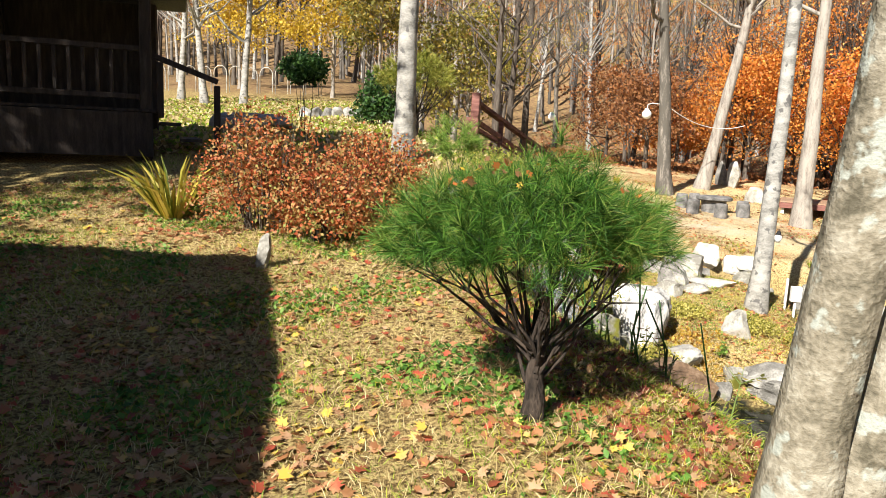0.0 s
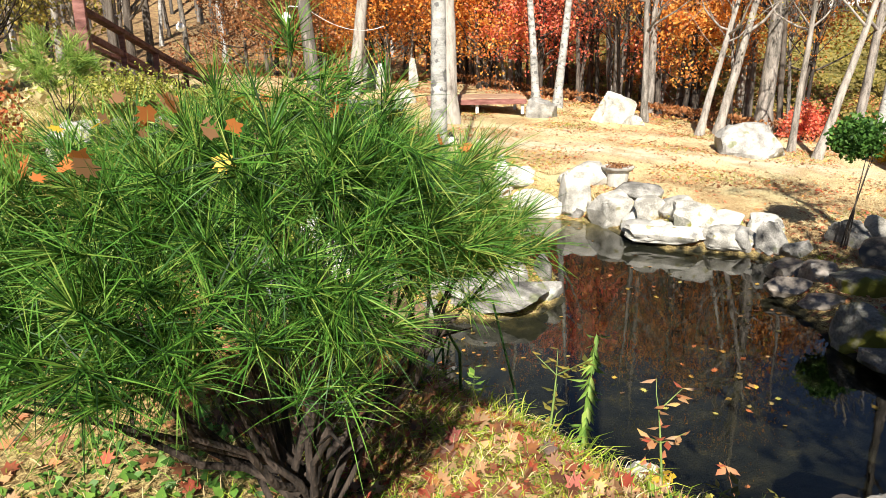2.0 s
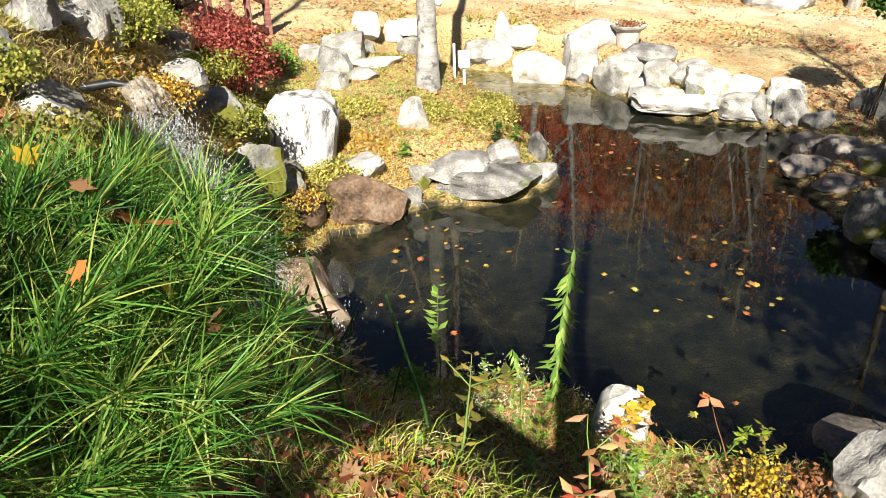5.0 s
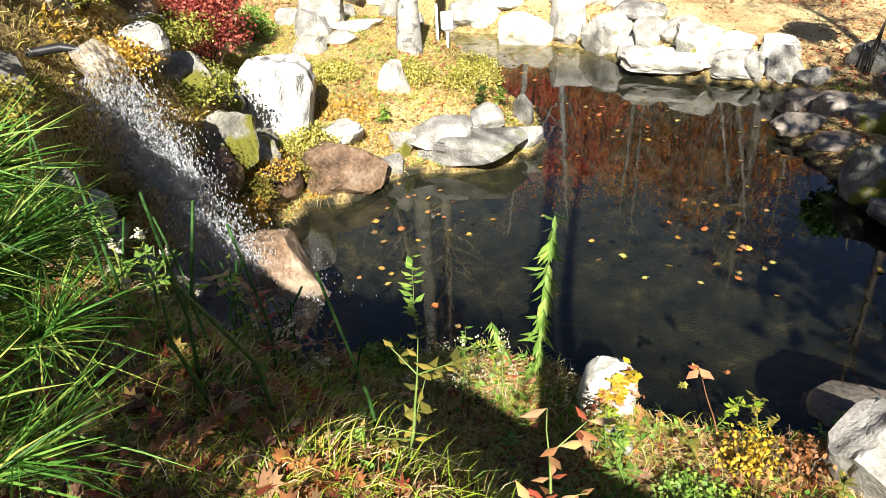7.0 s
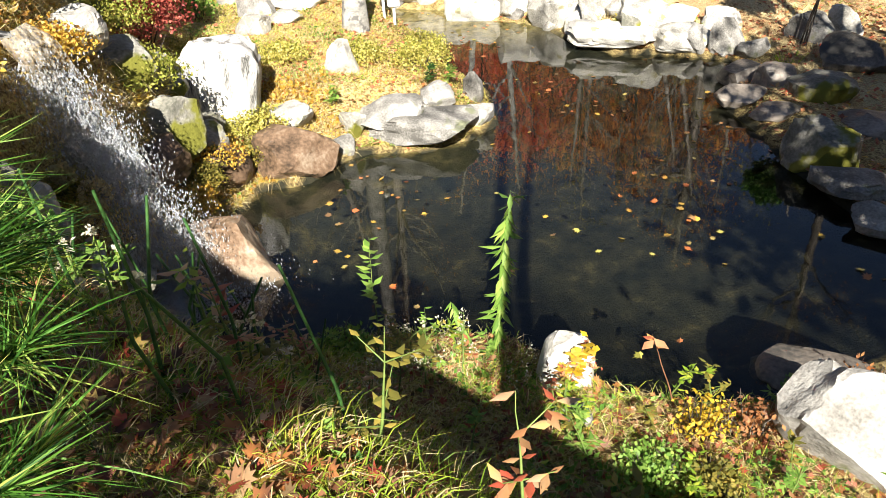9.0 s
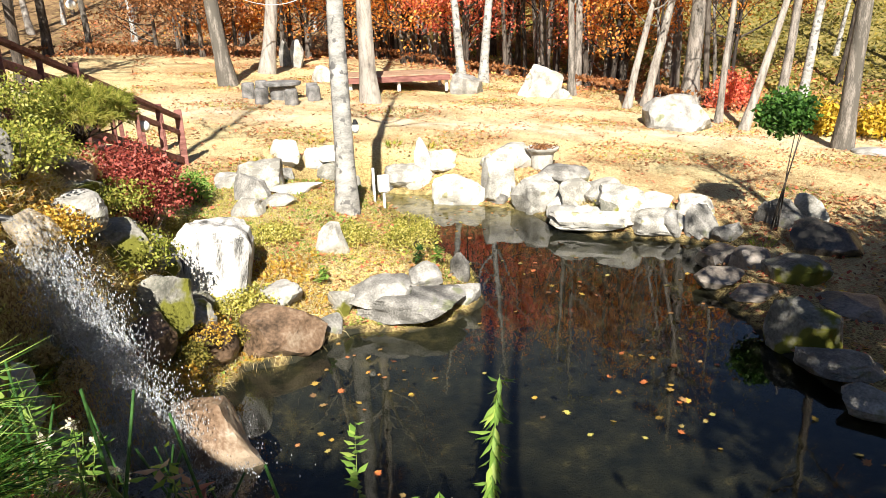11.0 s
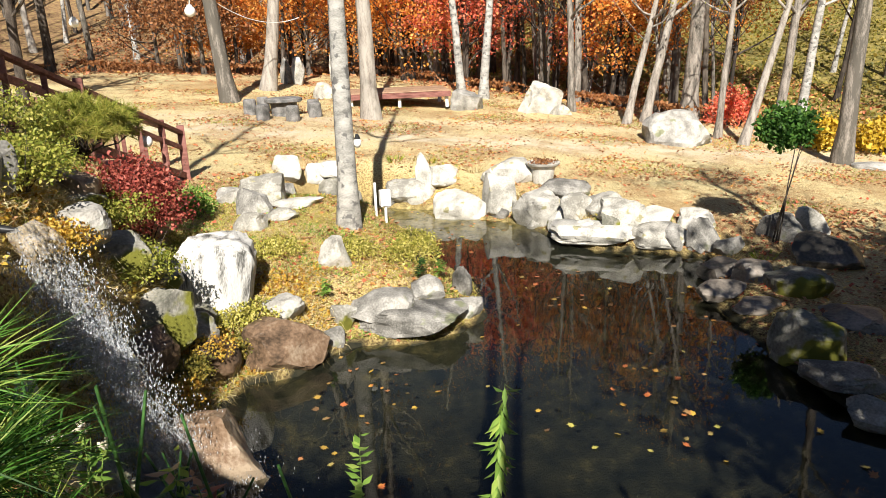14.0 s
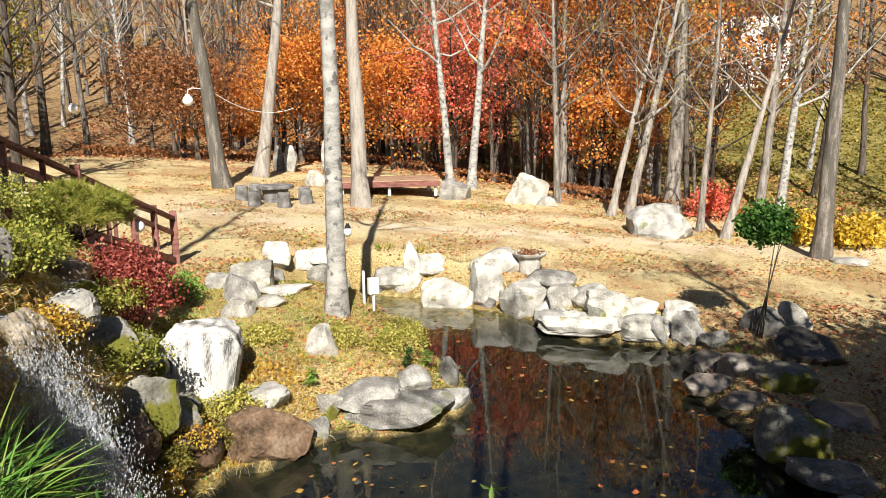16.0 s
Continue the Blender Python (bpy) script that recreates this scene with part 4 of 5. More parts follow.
shrub("topiary_tree", 11.4, 14.8, g(11.4, 14.8), 0.42, 0.42, 2.15, 50, "round-headed green shrub on tall thin stems", TRIMMED, 3000, 0.075, 3, lift=1.45, category="tree")
shrub("red_shrub", 20.2, 25.2, g(20.2, 25.2), 0.9, 0.8, 1.3, 51, "scarlet shrub below the slope", SCARLET, 2600, 0.1)
shrub("yellow_bush", 19.6, 21.1, g(19.6, 21.1), 0.7, 0.6, 0.9, 52, "bright yellow autumn bush at the lawn's edge", YELLOW, 2200, 0.12)
shrub("yellow_bush", 21.0, 20.4, g(21.0, 20.4), 0.9, 0.7, 0.9, 53, "bright yellow autumn bush at the lawn's edge", YELLOW, 2400, 0.12)

# ---- steps with a red wooden railing ----
stairs = thing("garden_stairs", 0.42, 15.5, 0.72, "red-stained wooden garden steps with two railings", "stairs")
along = np.array((2.63, 5.2)) / 5.83
across = np.array((-0.89, 0.45))
for i in range(12):
    k = (i + 0.5) / 12 * 5.83
    a = along * k + across * -0.02
    b = along * k + across * 0.9
    z = -2.02 * (i + 0.5) / 12 + 0.02
    part("step", beam((a[0], a[1], z), (b[0], b[1], z), 0.42, 0.05), RED_WOOD, stairs)
for off, lead in ((0.0, 0.0), (0.87, 1.0)):
    def spot(k, up):
        q = along * (k + lead) + across * off
        return q[0], q[1], -2.05 * min(1, max(0, (k + lead) / 5.83)) + up
    n = 9
    for i in range(n):
        k = 5.83 * i / (n - 1)
        big = i % 4 == 0
        p = spot(k, -0.12)
        t = spot(k, 1.12 if big else 0.95)
        part("post", beam(p, t, 0.13 if big else 0.07, 0.13 if big else 0.07), RED_WOOD, stairs)
    for up, wide, high in ((0.98, 0.12, 0.06), (0.7, 0.05, 0.08), (0.18, 0.06, 0.12)):
        part("rail", beam(spot(0, up), spot(5.83, up), wide, high), RED_WOOD, stairs)

# ---- wooden platform on the lawn ----
deck = thing("wooden_platform", 10.5, 30.8, g(10.5, 30.8), "low red-brown wooden platform bench on short legs", "platform", -14)
for i in range(14):
    part("board", box(-1.7, -1.12 + i * 0.16, 0.42, 1.7, -1.12 + i * 0.16 + 0.152, 0.46, 0.006), DECK_WOOD, deck)
for y in (-1.13, 1.1):
    part("side_beam", box(-1.72, y - 0.03, 0.24, 1.72, y + 0.03, 0.415, 0.006), RED_WOOD, deck)
for x in (-1.6, 0.0, 1.6):
    for y in (-0.98, 0.95):
        part("leg", box(x - 0.05, y - 0.05, -0.12, x + 0.05, y + 0.05, 0.4, 0.006), WHITE_PAINT, deck)

# ---- stone table and stump seats ----
SEAT_STONE = material("dark_stone", ((0.07, 0.07, 0.065), (0.16, 0.155, 0.15), (0.26, 0.25, 0.24)), 5, 0.85, 0.5)
table = thing("stone_table", 6.2, 28.5, g(6.2, 28.5), "low round dark stone table on the lawn", "table")
part("tabletop", turned(((0.5, 0.4), (0.56, 0.43), (0.56, 0.5), (0.5, 0.53))), SEAT_STONE, table)
part("base", turned(((0.42, -0.08), (0.36, 0.1), (0.4, 0.39)), 16), SEAT_STONE, table)
seat = None
for i in range(7):
    a = i * 2 * math.pi / 7 + 0.3
    x, y = 6.2 + 0.98 * math.cos(a), 28.5 + 0.98 * math.sin(a)
    if seat is None:
        seat = tagged(part("stump_stool", turned(((0.19, -0.08), (0.2, 0.1), (0.18, 0.4), (0.15, 0.43)), 14), SEAT_STONE), "grey stump-shaped stone seat round the table", "seat", "seats round the stone table")
        seat.matrix_world = pose(x, y, g(x, y))
    else:
        copy_thing(seat, pose(x, y, g(x, y), 0, 0, i * 40))

# ---- house beside the walker, whose shadow falls on the terrace ----
house = thing("house", -1.3, 6.0, 0, "brown timber house with a wide roof beside the path", "house", 21.5, kind="")
part("wall", box(-6.5, -9, -0.3, -0.6, -0.6, 2.8, 0.02), WALL_PAINT, house)
roof = bmesh.new()
vs = [roof.verts.new(p) for p in ((-7.2, -9.6, 2.75), (0, -9.6, 2.75), (0, 0, 2.75), (-7.2, 0, 2.75), (-7.2, -9.6, 2.95), (0, -9.6, 2.95), (0, 0, 2.95), (-7.2, 0, 2.95), (-3.6, -9.0, 4.3), (-3.6, -0.6, 4.3))]
for f in ((3, 2, 1, 0), (0, 1, 5, 4), (1, 2, 6, 5), (2, 3, 7, 6), (3, 0, 4, 7), (4, 5, 8), (5, 6, 9, 8), (6, 7, 9), (7, 4, 8, 9)):
    roof.faces.new([vs[i] for i in f])
part("roof", roof, GREY_ROOF, house)

# ---- ground cover ----
rng = np.random.default_rng(77)


def strew(count, x0, x1, y0, y1, keep):
    """Random places on the ground within a box where keep(x, y) says how likely they are."""
    x, y = rng.uniform(x0, x1, count), rng.uniform(y0, y1, count)
    ok = (rng.uniform(0, 1, count) < keep(x, y)) & ~in_pond(x, y)
    x, y = x[ok], y[ok]
    return np.stack([x, y, land(x, y)], -1)


def patch(x, y, size, limit):
    v = np.sin(x * 1.7 / size + 1.3 * np.sin(y * 1.1 / size)) + np.sin(y * 1.9 / size + 1.7 * np.sin(x * 0.8 / size + 2))
    return np.clip((v - limit) * 1.5 + 0.5, 0, 1)


def lower(x, y):
    d, s = away(x, y, EDGE, False)
    return np.where(s > 0, d, -d)


def grass(name, label, places, length, width, mat, droop=0.5, lean=0.55):
    ways = np.stack([rng.normal(0, lean, len(places)), rng.normal(0, lean, len(places)), np.ones(len(places))], -1)
    ob = part(name, blades(rng, places - (0, 0, 0.01), ways, length, width, droop), mat)
    return tagged(ob, label, "grass", kind="stuff")


def litter(name, label, places, size, mat, shape="maple", flat=0.8):
    ob = part(name, leaves(rng, places + (0, 0, 0.012), size, flat, shape), mat)
    return tagged(ob, label, "leaves", kind="stuff")


upper = lambda x, y: (lower(x, y) < 0.4) * 1.0
FALLEN = foliage("fallen_maple_leaves", (0.12, 0.05, 0.02), (0.46, 0.09, 0.05), (0.48, 0.29, 0.14), (0.26, 0.12, 0.05), (0.46, 0.21, 0.09), (0.5, 0.33, 0.2), (0.66, 0.44, 0.08), glow=0.2)
CLOVER = foliage("clover_leaves", (0.05, 0.13, 0.02), (0.12, 0.26, 0.04), (0.22, 0.36, 0.06))
grass("dry_grass", "dry straw grass of the terrace", strew(60000, -3.5, 3.6, 5.0, 13.0, upper), 0.085, 0.0035, STRAW)
grass("short_grass", "thin green grass of the terrace", strew(110000, -3.5, 3.6, 5.0, 13.0, lambda x, y: upper(x, y) * (0.2 + 0.8 * patch(x, y, 0.5, -0.1))), 0.07, 0.0036, GRASS)
litter("fallen_leaves", "fallen brown and red maple leaves", strew(22000, -3.5, 3.6, 4.6, 12.0, lambda x, y: upper(x, y) * (0.35 + 0.65 * patch(x, y, 0.6, 0.2))), 0.046, FALLEN)
litter("clover_patch", "low green weeds among the grass", strew(60000, -3.0, 3.6, 4.6, 11.0, lambda x, y: upper(x, y) * patch(x + 3, y, 0.42, 0.35)), 0.036, CLOVER, "leaf", 0.55)

# Fallen-leaf tones darkened here, with the bank's shade put into the colour.
BANK_LITTER = foliage("shade_toned_leaves", (0.05, 0.02, 0.012), (0.16, 0.06, 0.03), (0.3, 0.05, 0.03), (0.26, 0.14, 0.07), (0.12, 0.05, 0.025), (0.4, 0.16, 0.05), (0.3, 0.19, 0.1), glow=0.15)
near_bank = lambda x, y: (lower(x, y) > 0.1) * (lower(x, y) < 3.4) * (y < 11.4) * (x < 9)
grass("bank_grass", "long dry grass of the near bank", strew(56000, 1.2, 9, 4.0, 11.4, near_bank), 0.17, 0.0035, STRAW, 0.8, 0.9)
grass("bank_weeds", "green grass and weeds of the near bank", strew(90000, 1.2, 9, 4.0, 11.4, lambda x, y: near_bank(x, y) * (0.25 + 0.75 * patch(x, y, 0.4, 0.1))), 0.2, 0.004, GRASS, 0.7, 0.7)
litter("bank_leaves", "fallen maple leaves on the near bank", strew(26000, 1.2, 9, 4.0, 11.4, near_bank), 0.05, BANK_LITTER, flat=0.6)
litter("bank_herbs", "small green herbs on the near bank", strew(40000, 1.2, 9, 4.0, 11.4, lambda x, y: near_bank(x, y) * patch(x, y + 2, 0.35, 0.1)), 0.05, CLOVER, "leaf", 0.3)

verge = lambda x, y: (lower(x, y) > -0.55) * (lower(x, y) < 0.5) * (y < 9.6) * (y > 7.0) * (np.hypot(x - 2.09, y - 7.16) > 0.25) * 1.0
grass("verge_grass", "rank green grass along the top of the bank", strew(34000, 1.6, 4.6, 6.8, 9.6, verge), 0.12, 0.003, GRASS, 0.8, 0.8)
grass("verge_straw", "matted dry straw along the top of the bank", strew(13000, 1.6, 4.6, 6.8, 9.6, verge), 0.16, 0.003, STRAW, 1.1, 1.2)
litter("verge_leaves", "shade-toned brown and red maple leaves along the top of the bank", strew(9000, 1.6, 4.6, 6.8, 9.6, verge), 0.046, BANK_LITTER, flat=0.6)

islet = lambda x, y: (lower(x, y) > 0.5) * (x < 7.2) * (y > 11.5)
MOSSY = foliage("moss_grass", (0.18, 0.19, 0.025), (0.42, 0.38, 0.07), (0.62, 0.54, 0.18), glow=0.25)
grass("islet_grass", "yellow mossy grass of the islet", strew(100000, 0.6, 7.2, 11.5, 19.8, islet), 0.075, 0.008, MOSSY, 0.5, 0.7)
grass("islet_straw", "dry straw grass of the islet", strew(36000, 0.6, 7.2, 11.5, 19.8, lambda x, y: islet(x, y) * (0.3 + 0.7 * patch(x, y, 0.5, 0.0))), 0.14, 0.006, STRAW, 0.9, 0.9)
litter("islet_leaves", "fallen leaves on the islet", strew(8000, 0.6, 7.2, 11.5, 19.8, islet), 0.055, FALLEN, "leaf", 0.7)
litter("islet_herbs", "green herbs and yellow weeds on the waterside bank", strew(26000, 0.6, 7.2, 11.5, 19.8, lambda x, y: islet(x, y) * patch(x, y, 0.38, 0.45)), 0.042, LIGHT_GREEN, "leaf", 0.3)

GOLDEN = foliage("golden_dry_ferns", (0.3, 0.14, 0.02), (0.55, 0.32, 0.04), (0.66, 0.48, 0.1), (0.4, 0.3, 0.05))
litter("golden_ferns", "golden dry ferns and weeds between the bank stones", strew(30000, 1.4, 4.4, 12.6, 15.6, lambda x, y: islet(x, y) * (0.3 + 0.7 * patch(x, y, 0.3, 0.2))), 0.055, GOLDEN, "leaf", 0.15)
grass("hanging_straw", "long dry straw hanging over the bank stones", strew(12000, 1.4, 4.4, 12.6, 15.6, islet), 0.26, 0.006, STRAW, 1.2, 1.0)

slope_side = lambda x, y: (lower(x, y) > -0.6) * (lower(x, y) < 3.2) * (y > 9.5)
grass("slope_straw", "dry grass on the bank below the terrace", strew(50000, -0.4, 4.6, 9.5, 21, slope_side), 0.16, 0.006, STRAW, 0.9, 0.8)
grass("slope_grass", "yellow-green grass on the bank below the terrace", strew(40000, -0.4, 4.6, 9.5, 21, lambda x, y: slope_side(x, y) * patch(x, y, 0.6, 0.0)), 0.12, 0.007, MOSSY, 0.6, 0.8)

meadow = lambda x, y: (lower(x, y) > 1.5) * smooth(13, 16, y + 0.25 * x) * 1.0
thin = lambda x, y: meadow(x, y) * (1 - 0.75 * np.exp(-((y - 24.2 + 0.42 * (x - 9)) / 1.1) ** 2))
grass("lawn_grass", "short dry tan grass of the lower lawn", strew(120000, 2, 21, 14, 36, thin), 0.06, 0.009, STRAW, 0.5, 0.7)
grass("lawn_tufts", "green tufts in the lower lawn", strew(60000, 2, 21, 14, 36, lambda x, y: thin(x, y) * patch(x, y, 1.1, 0.9)), 0.1, 0.01, GRASS, 0.5, 0.6)
litter("lawn_leaves", "fallen brown leaves strewn over the lower lawn", strew(60000, 2, 21, 14, 38, lambda x, y: thin(x, y) * (0.12 + 0.88 * patch(x, y, 1.1, 0.1))), 0.08, DRY, "leaf", 0.75)
litter("shade_leaves", "brown fallen leaves on the shaded shore", strew(9000, 8, 15, 8, 16, lambda x, y: np.ones_like(x)), 0.075, FALLEN, "leaf", 0.7)
litter("wood_leaves", "deep leaf litter under the trees", strew(60000, -2, 32, 22, 60, lambda x, y: smooth(-2, 2, np.maximum((x - 19) * 0.8 + (y - 26) * 0.35, (y - 40) * 0.9 + (x - 10) * 0.05))), 0.16, DRY, "leaf", 0.6)
litter("wood_undergrowth", "orange and red undergrowth at the wood's edge", strew(60000, -2, 26, 26, 50, lambda x, y: smooth(-1, 1, np.maximum((x - 19) * 0.8 + (y - 26) * 0.35, (y - 40) * 0.9)) * patch(x, y, 1.6, 0.2)) + np.stack([np.zeros(1), np.zeros(1), np.full(1, 0.4)], -1), 0.15, RUSSET, "leaf", 0.1)
litter("slope_plants", "yellow-green weeds on the far slope", strew(70000, 20, 60, 8, 60, lambda x, y: smooth(5, 9, (x - 19) * 0.8 + (y - 26) * 0.35)), 0.22, OLIVE, "leaf", 0.2)
litter("yard_grass", "short yellow-green grass of the upper yard", strew(30000, -16, 1, 13, 36, upper), 0.09, GRASS, "leaf", 0.3)
litter("yard_straw", "dry tan grass of the upper yard", strew(30000, -16, 1, 13, 36, upper), 0.1, STRAW, "leaf", 0.3)

# floating leaves
fx, fy = rng.uniform(2.5, 10.5, 1500), rng.uniform(9.5, 21, 1500)
ok = in_pond(fx, fy) & (rng.uniform(0, 1, 1500) < 0.06 + 0.5 * patch(fx, fy, 0.9, 0.4))
float_places = np.stack([fx[ok], fy[ok], np.full(ok.sum(), WATER)], -1)
FLOATING = foliage("floating_leaves", (0.16, 0.09, 0.04), (0.5, 0.32, 0.05), (0.45, 0.12, 0.04), (0.3, 0.2, 0.08), (0.5, 0.46, 0.1), glow=0.1)
ob = part("floating_leaves", leaves(rng, float_places + (0, 0, 0.006), 0.065, 0.97, "maple"), FLOATING)
tagged(ob, "yellow and red leaves afloat on the pond", "leaves", kind="stuff")

# leaves caught in the pine
CAUGHT = (foliage("caught_yellow_leaf", (0.6, 0.36, 0.03), (0.75, 0.5, 0.05)), foliage("caught_orange_leaf", (0.42, 0.12, 0.03), (0.6, 0.22, 0.06)), foliage("caught_brown_leaf", (0.2, 0.09, 0.04), (0.36, 0.2, 0.1)))
for i in range(90):
    a, k = rng.uniform(0, 2 * np.pi), math.sqrt(rng.uniform(0.05, 1))
    x, y = 2.04 + 0.5 * k * math.cos(a), 7.23 + 0.48 * k * math.sin(a)
    z = 0.1 + 0.744 + 0.27 * math.sqrt(max(0.02, 1 - 0.98 * k * k)) + rng.uniform(0.0, 0.05)
    if y < 6.95 and x > 1.75 or math.hypot(x - 2.05, y - 5.95) < 0.95 or math.hypot(x - 2.4, y - 6.5) < 0.55:
        continue
    ob = part("maple_leaf", leaves(rng, np.array(((0.0, 0.0, 0.0),)), rng.uniform(0.028, 0.04), 0.3, "maple"), CAUGHT[(0, 1, 2, 1, 2)[i % 5]])
    ob.matrix_world = pose(x, y, z)
    tagged(ob, ("bright yellow", "orange", "dry brown", "orange", "dry brown")[i % 5] + " maple leaf caught in the pine needles", "leaf", "leaves caught in the pine")

# ---- porch of the dark timber house beyond the path ----
# One even near-black brown for all of the porch's timber.
porch = thing("timber_porch", -3.35, 12.75, g(-3.35, 12.75) - 0.05, "dark timber porch with railing and roof", "porch", 32)
for x in (-0.08, -2.2, -4.3, -6.4):
    part("post", box(x - 0.07, -0.07, -0.3, x + 0.07, 0.07, 2.35, 0.01), DARK_WOOD, porch)
    part("post", box(x - 0.07, 2.5, -0.3, x + 0.07, 2.64, 2.35, 0.01), DARK_WOOD, porch)
for i in range(18):
    part("board", box(-7.0, -0.1 + i * 0.15, 0.66, 0.05, -0.1 + i * 0.15 + 0.142, 0.7, 0.004), DARK_WOOD, porch)
part("skirt", box(-7.0, -0.14, 0.1, 0.0, -0.1, 0.655, 0.004), DARK_WOOD, porch)
for z in (0.82, 1.42):
    part("rail", box(-6.95, -0.035, z, -0.1, 0.035, z + 0.07, 0.006), DARK_WOOD, porch)
for i in range(42):
    if i % 13:
        part("baluster", box(-0.16 - i * 0.16 - 0.02, -0.02, 0.89, -0.16 - i * 0.16 + 0.02, 0.02, 1.42, 0.003), DARK_WOOD, porch)
part("roof", box(-7.4, -0.7, 2.36, 0.45, 3.2, 2.55, 0.02), DARK_WOOD, porch)
part("back_wall", box(-7.0, 2.66, -0.3, 0.0, 2.8, 2.35, 0.01), DARK_WOOD, porch)
for x, y, z0, z1 in ((0.05, -0.05, 0.6, 1.3), (0.75, -0.05, -0.1, 1.05)):
    part("stair_post", box(x, y, z0, x + 0.08, y + 0.08, z1, 0.006), DARK_WOOD, porch)
part("stair_rail", beam((0.0, 0.0, 1.38), (0.8, 0.0, 1.1), 0.07, 0.07), DARK_WOOD, porch)
for i in range(3):
    part("stair_tread", box(0.06 + i * 0.26, 0.0, 0.5 - i * 0.2, 0.34 + i * 0.26, 1.0, 0.54 - i * 0.2, 0.006), DARK_WOOD, porch)
# Out of view: added so that its crown throws shade on the porch.
tree("evergreen_tree", -6.0, 4.6, 9.5, 0.2, 91, DARK_BARK, "broad leafy tree out of view, added to shade the porch", (0, 0), 40, 0.2, GREEN, 16000, 0.16, 0.6, long=0.5)

# ---- plants of the terrace and the near bank ----
def stalks(name, x, y, z, label, mat, count, length, width, seed, spread=0.9, droop=0.9, tilt=0.75, category="plant", part_name="blade_tuft"):
    """A clump of arching strap leaves."""
    r = np.random.default_rng(seed)
    ob = thing(name, x, y, z, label, category)
    a = r.uniform(0, 2 * np.pi, count)
    roots = np.stack([0.08 * np.cos(a), 0.08 * np.sin(a), np.full(count, -0.02)], -1) * spread
    ways = np.stack([tilt * np.cos(a) * r.uniform(0.2, 1, count), tilt * np.sin(a) * r.uniform(0.2, 1, count), np.ones(count)], -1)
    part(part_name, blades(r, roots, ways, length, width, droop), mat, ob)
    return ob


def sprig(name, x, y, z, high, lean, label, mat, count, size, seed, low=0.3, width=0.8, hang=0.0, head=None, twigs=0, stem_mat=None, category="plant"):
    """A thin stem with leaves along it, and a flower head where it has one."""
    r = np.random.default_rng(seed)
    ob = thing(name, x, y, z, label, category)
    s = np.linspace(0, 1, 9)[:, None]
    line = s * np.array((lean[0], lean[1], high)) + np.cumsum(r.normal(0, 0.006 * high, (9, 3)), 0) * (s > 0)
    line[:, 2] -= 0.03 * (s[:, 0] == 0)
    pieces, spots = [tube(line, 0.006 * (1.15 - s[:, 0]), 5)], [line]
    for _ in range(twigs):
        i = r.integers(2, 7)
        a = r.uniform(0, 2 * np.pi)
        end = line[i] + np.array((math.cos(a), math.sin(a), 0.7)) * high * r.uniform(0.15, 0.3)
        tw = line[i] + (end - line[i]) * np.linspace(0, 1, 5)[:, None]
        pieces.append(tube(tw, 0.003 * np.linspace(1, 0.4, 5), 4))
        spots.append(tw[1:])
    part("stem", join(*pieces), stem_mat or GREEN_STEM, ob)
    c = np.concatenate(spots)
    k = r.uniform(low, 1, count) * (len(line) - 1)
    i = np.minimum(k.astype(int), len(line) - 2)
    places = line[i] + (line[i + 1] - line[i]) * (k - i)[:, None] if not twigs else c[r.integers(2, len(c), count)]
    a = r.uniform(0, 2 * np.pi, count)
    ways = np.stack([np.cos(a), np.sin(a), 0.3 - hang * r.uniform(0.2, 4.0, count)], -1)
    nrm = np.stack([np.cos(a) * 0.4, np.sin(a) * 0.4, np.ones(count)], -1)
    u = np.cross(nrm, ways)
    u /= np.linalg.norm(u, axis=1)[:, None]
    w = ways / np.linalg.norm(ways, axis=1)[:, None]
    n = np.cross(u, w)
    sz = size * r.uniform(0.6, 1.2, count)
    proto = LEAF * (width, 1, 1)
    v = places[:, None] + (proto[None, :, 0:1] * u[:, None] + proto[None, :, 1:2] * w[:, None] + proto[None, :, 2:3] * n[:, None]) * sz[:, None, None]
    part("foliage", (v.reshape(-1, 3), (np.arange(count)[:, None, None] * 4 + np.array(((0, 1, 2), (0, 2, 3)))[None]).reshape(-1, 3)), mat, ob)
    if head:
        hm, hr, hn = head
        tips = np.concatenate([q[-1:] for q in spots])
        p = tips[r.integers(0, len(tips), hn)] + r.normal(0, hr, (hn, 3))
        part("flower_head", leaves(r, p, 0.016), hm, ob)
    return ob


GREEN_STEM = material("green_stem", ((0.08, 0.14, 0.03), (0.18, 0.24, 0.06)), 20, 0.6, 0.1)
BROWN_STEM = material("brown_stem", ((0.14, 0.06, 0.03), (0.28, 0.14, 0.07)), 20, 0.7, 0.1)
IRIS = foliage("yellowing_strap_leaves", (0.12, 0.16, 0.02), (0.4, 0.36, 0.05), (0.65, 0.5, 0.1))
CREAM = foliage("dried_flower_heads", (0.4, 0.36, 0.24), (0.62, 0.58, 0.44), (0.75, 0.72, 0.6))
stalks("iris_plant", -1.5, 10.25, g(-1.5, 10.25), "clump of yellow and green arching strap leaves", IRIS, 110, 0.8, 0.03, 101, droop=0.55)
sprig("willow_sapling", 4.4, 10.3, g(4.4, 10.3), 1.3, (0.08, 0.05), "green willow-leaved sapling on the pond's edge", LIGHT_GREEN, 150, 0.15, 102, 0.12, 0.42, 0.95)
sprig("willow_sapling", 4.25, 10.25, g(4.25, 10.25), 0.55, (-0.2, 0.05), "short green shoot beside the willow sapling", LIGHT_GREEN, 46, 0.12, 103, 0.2, 0.38, 1.0)
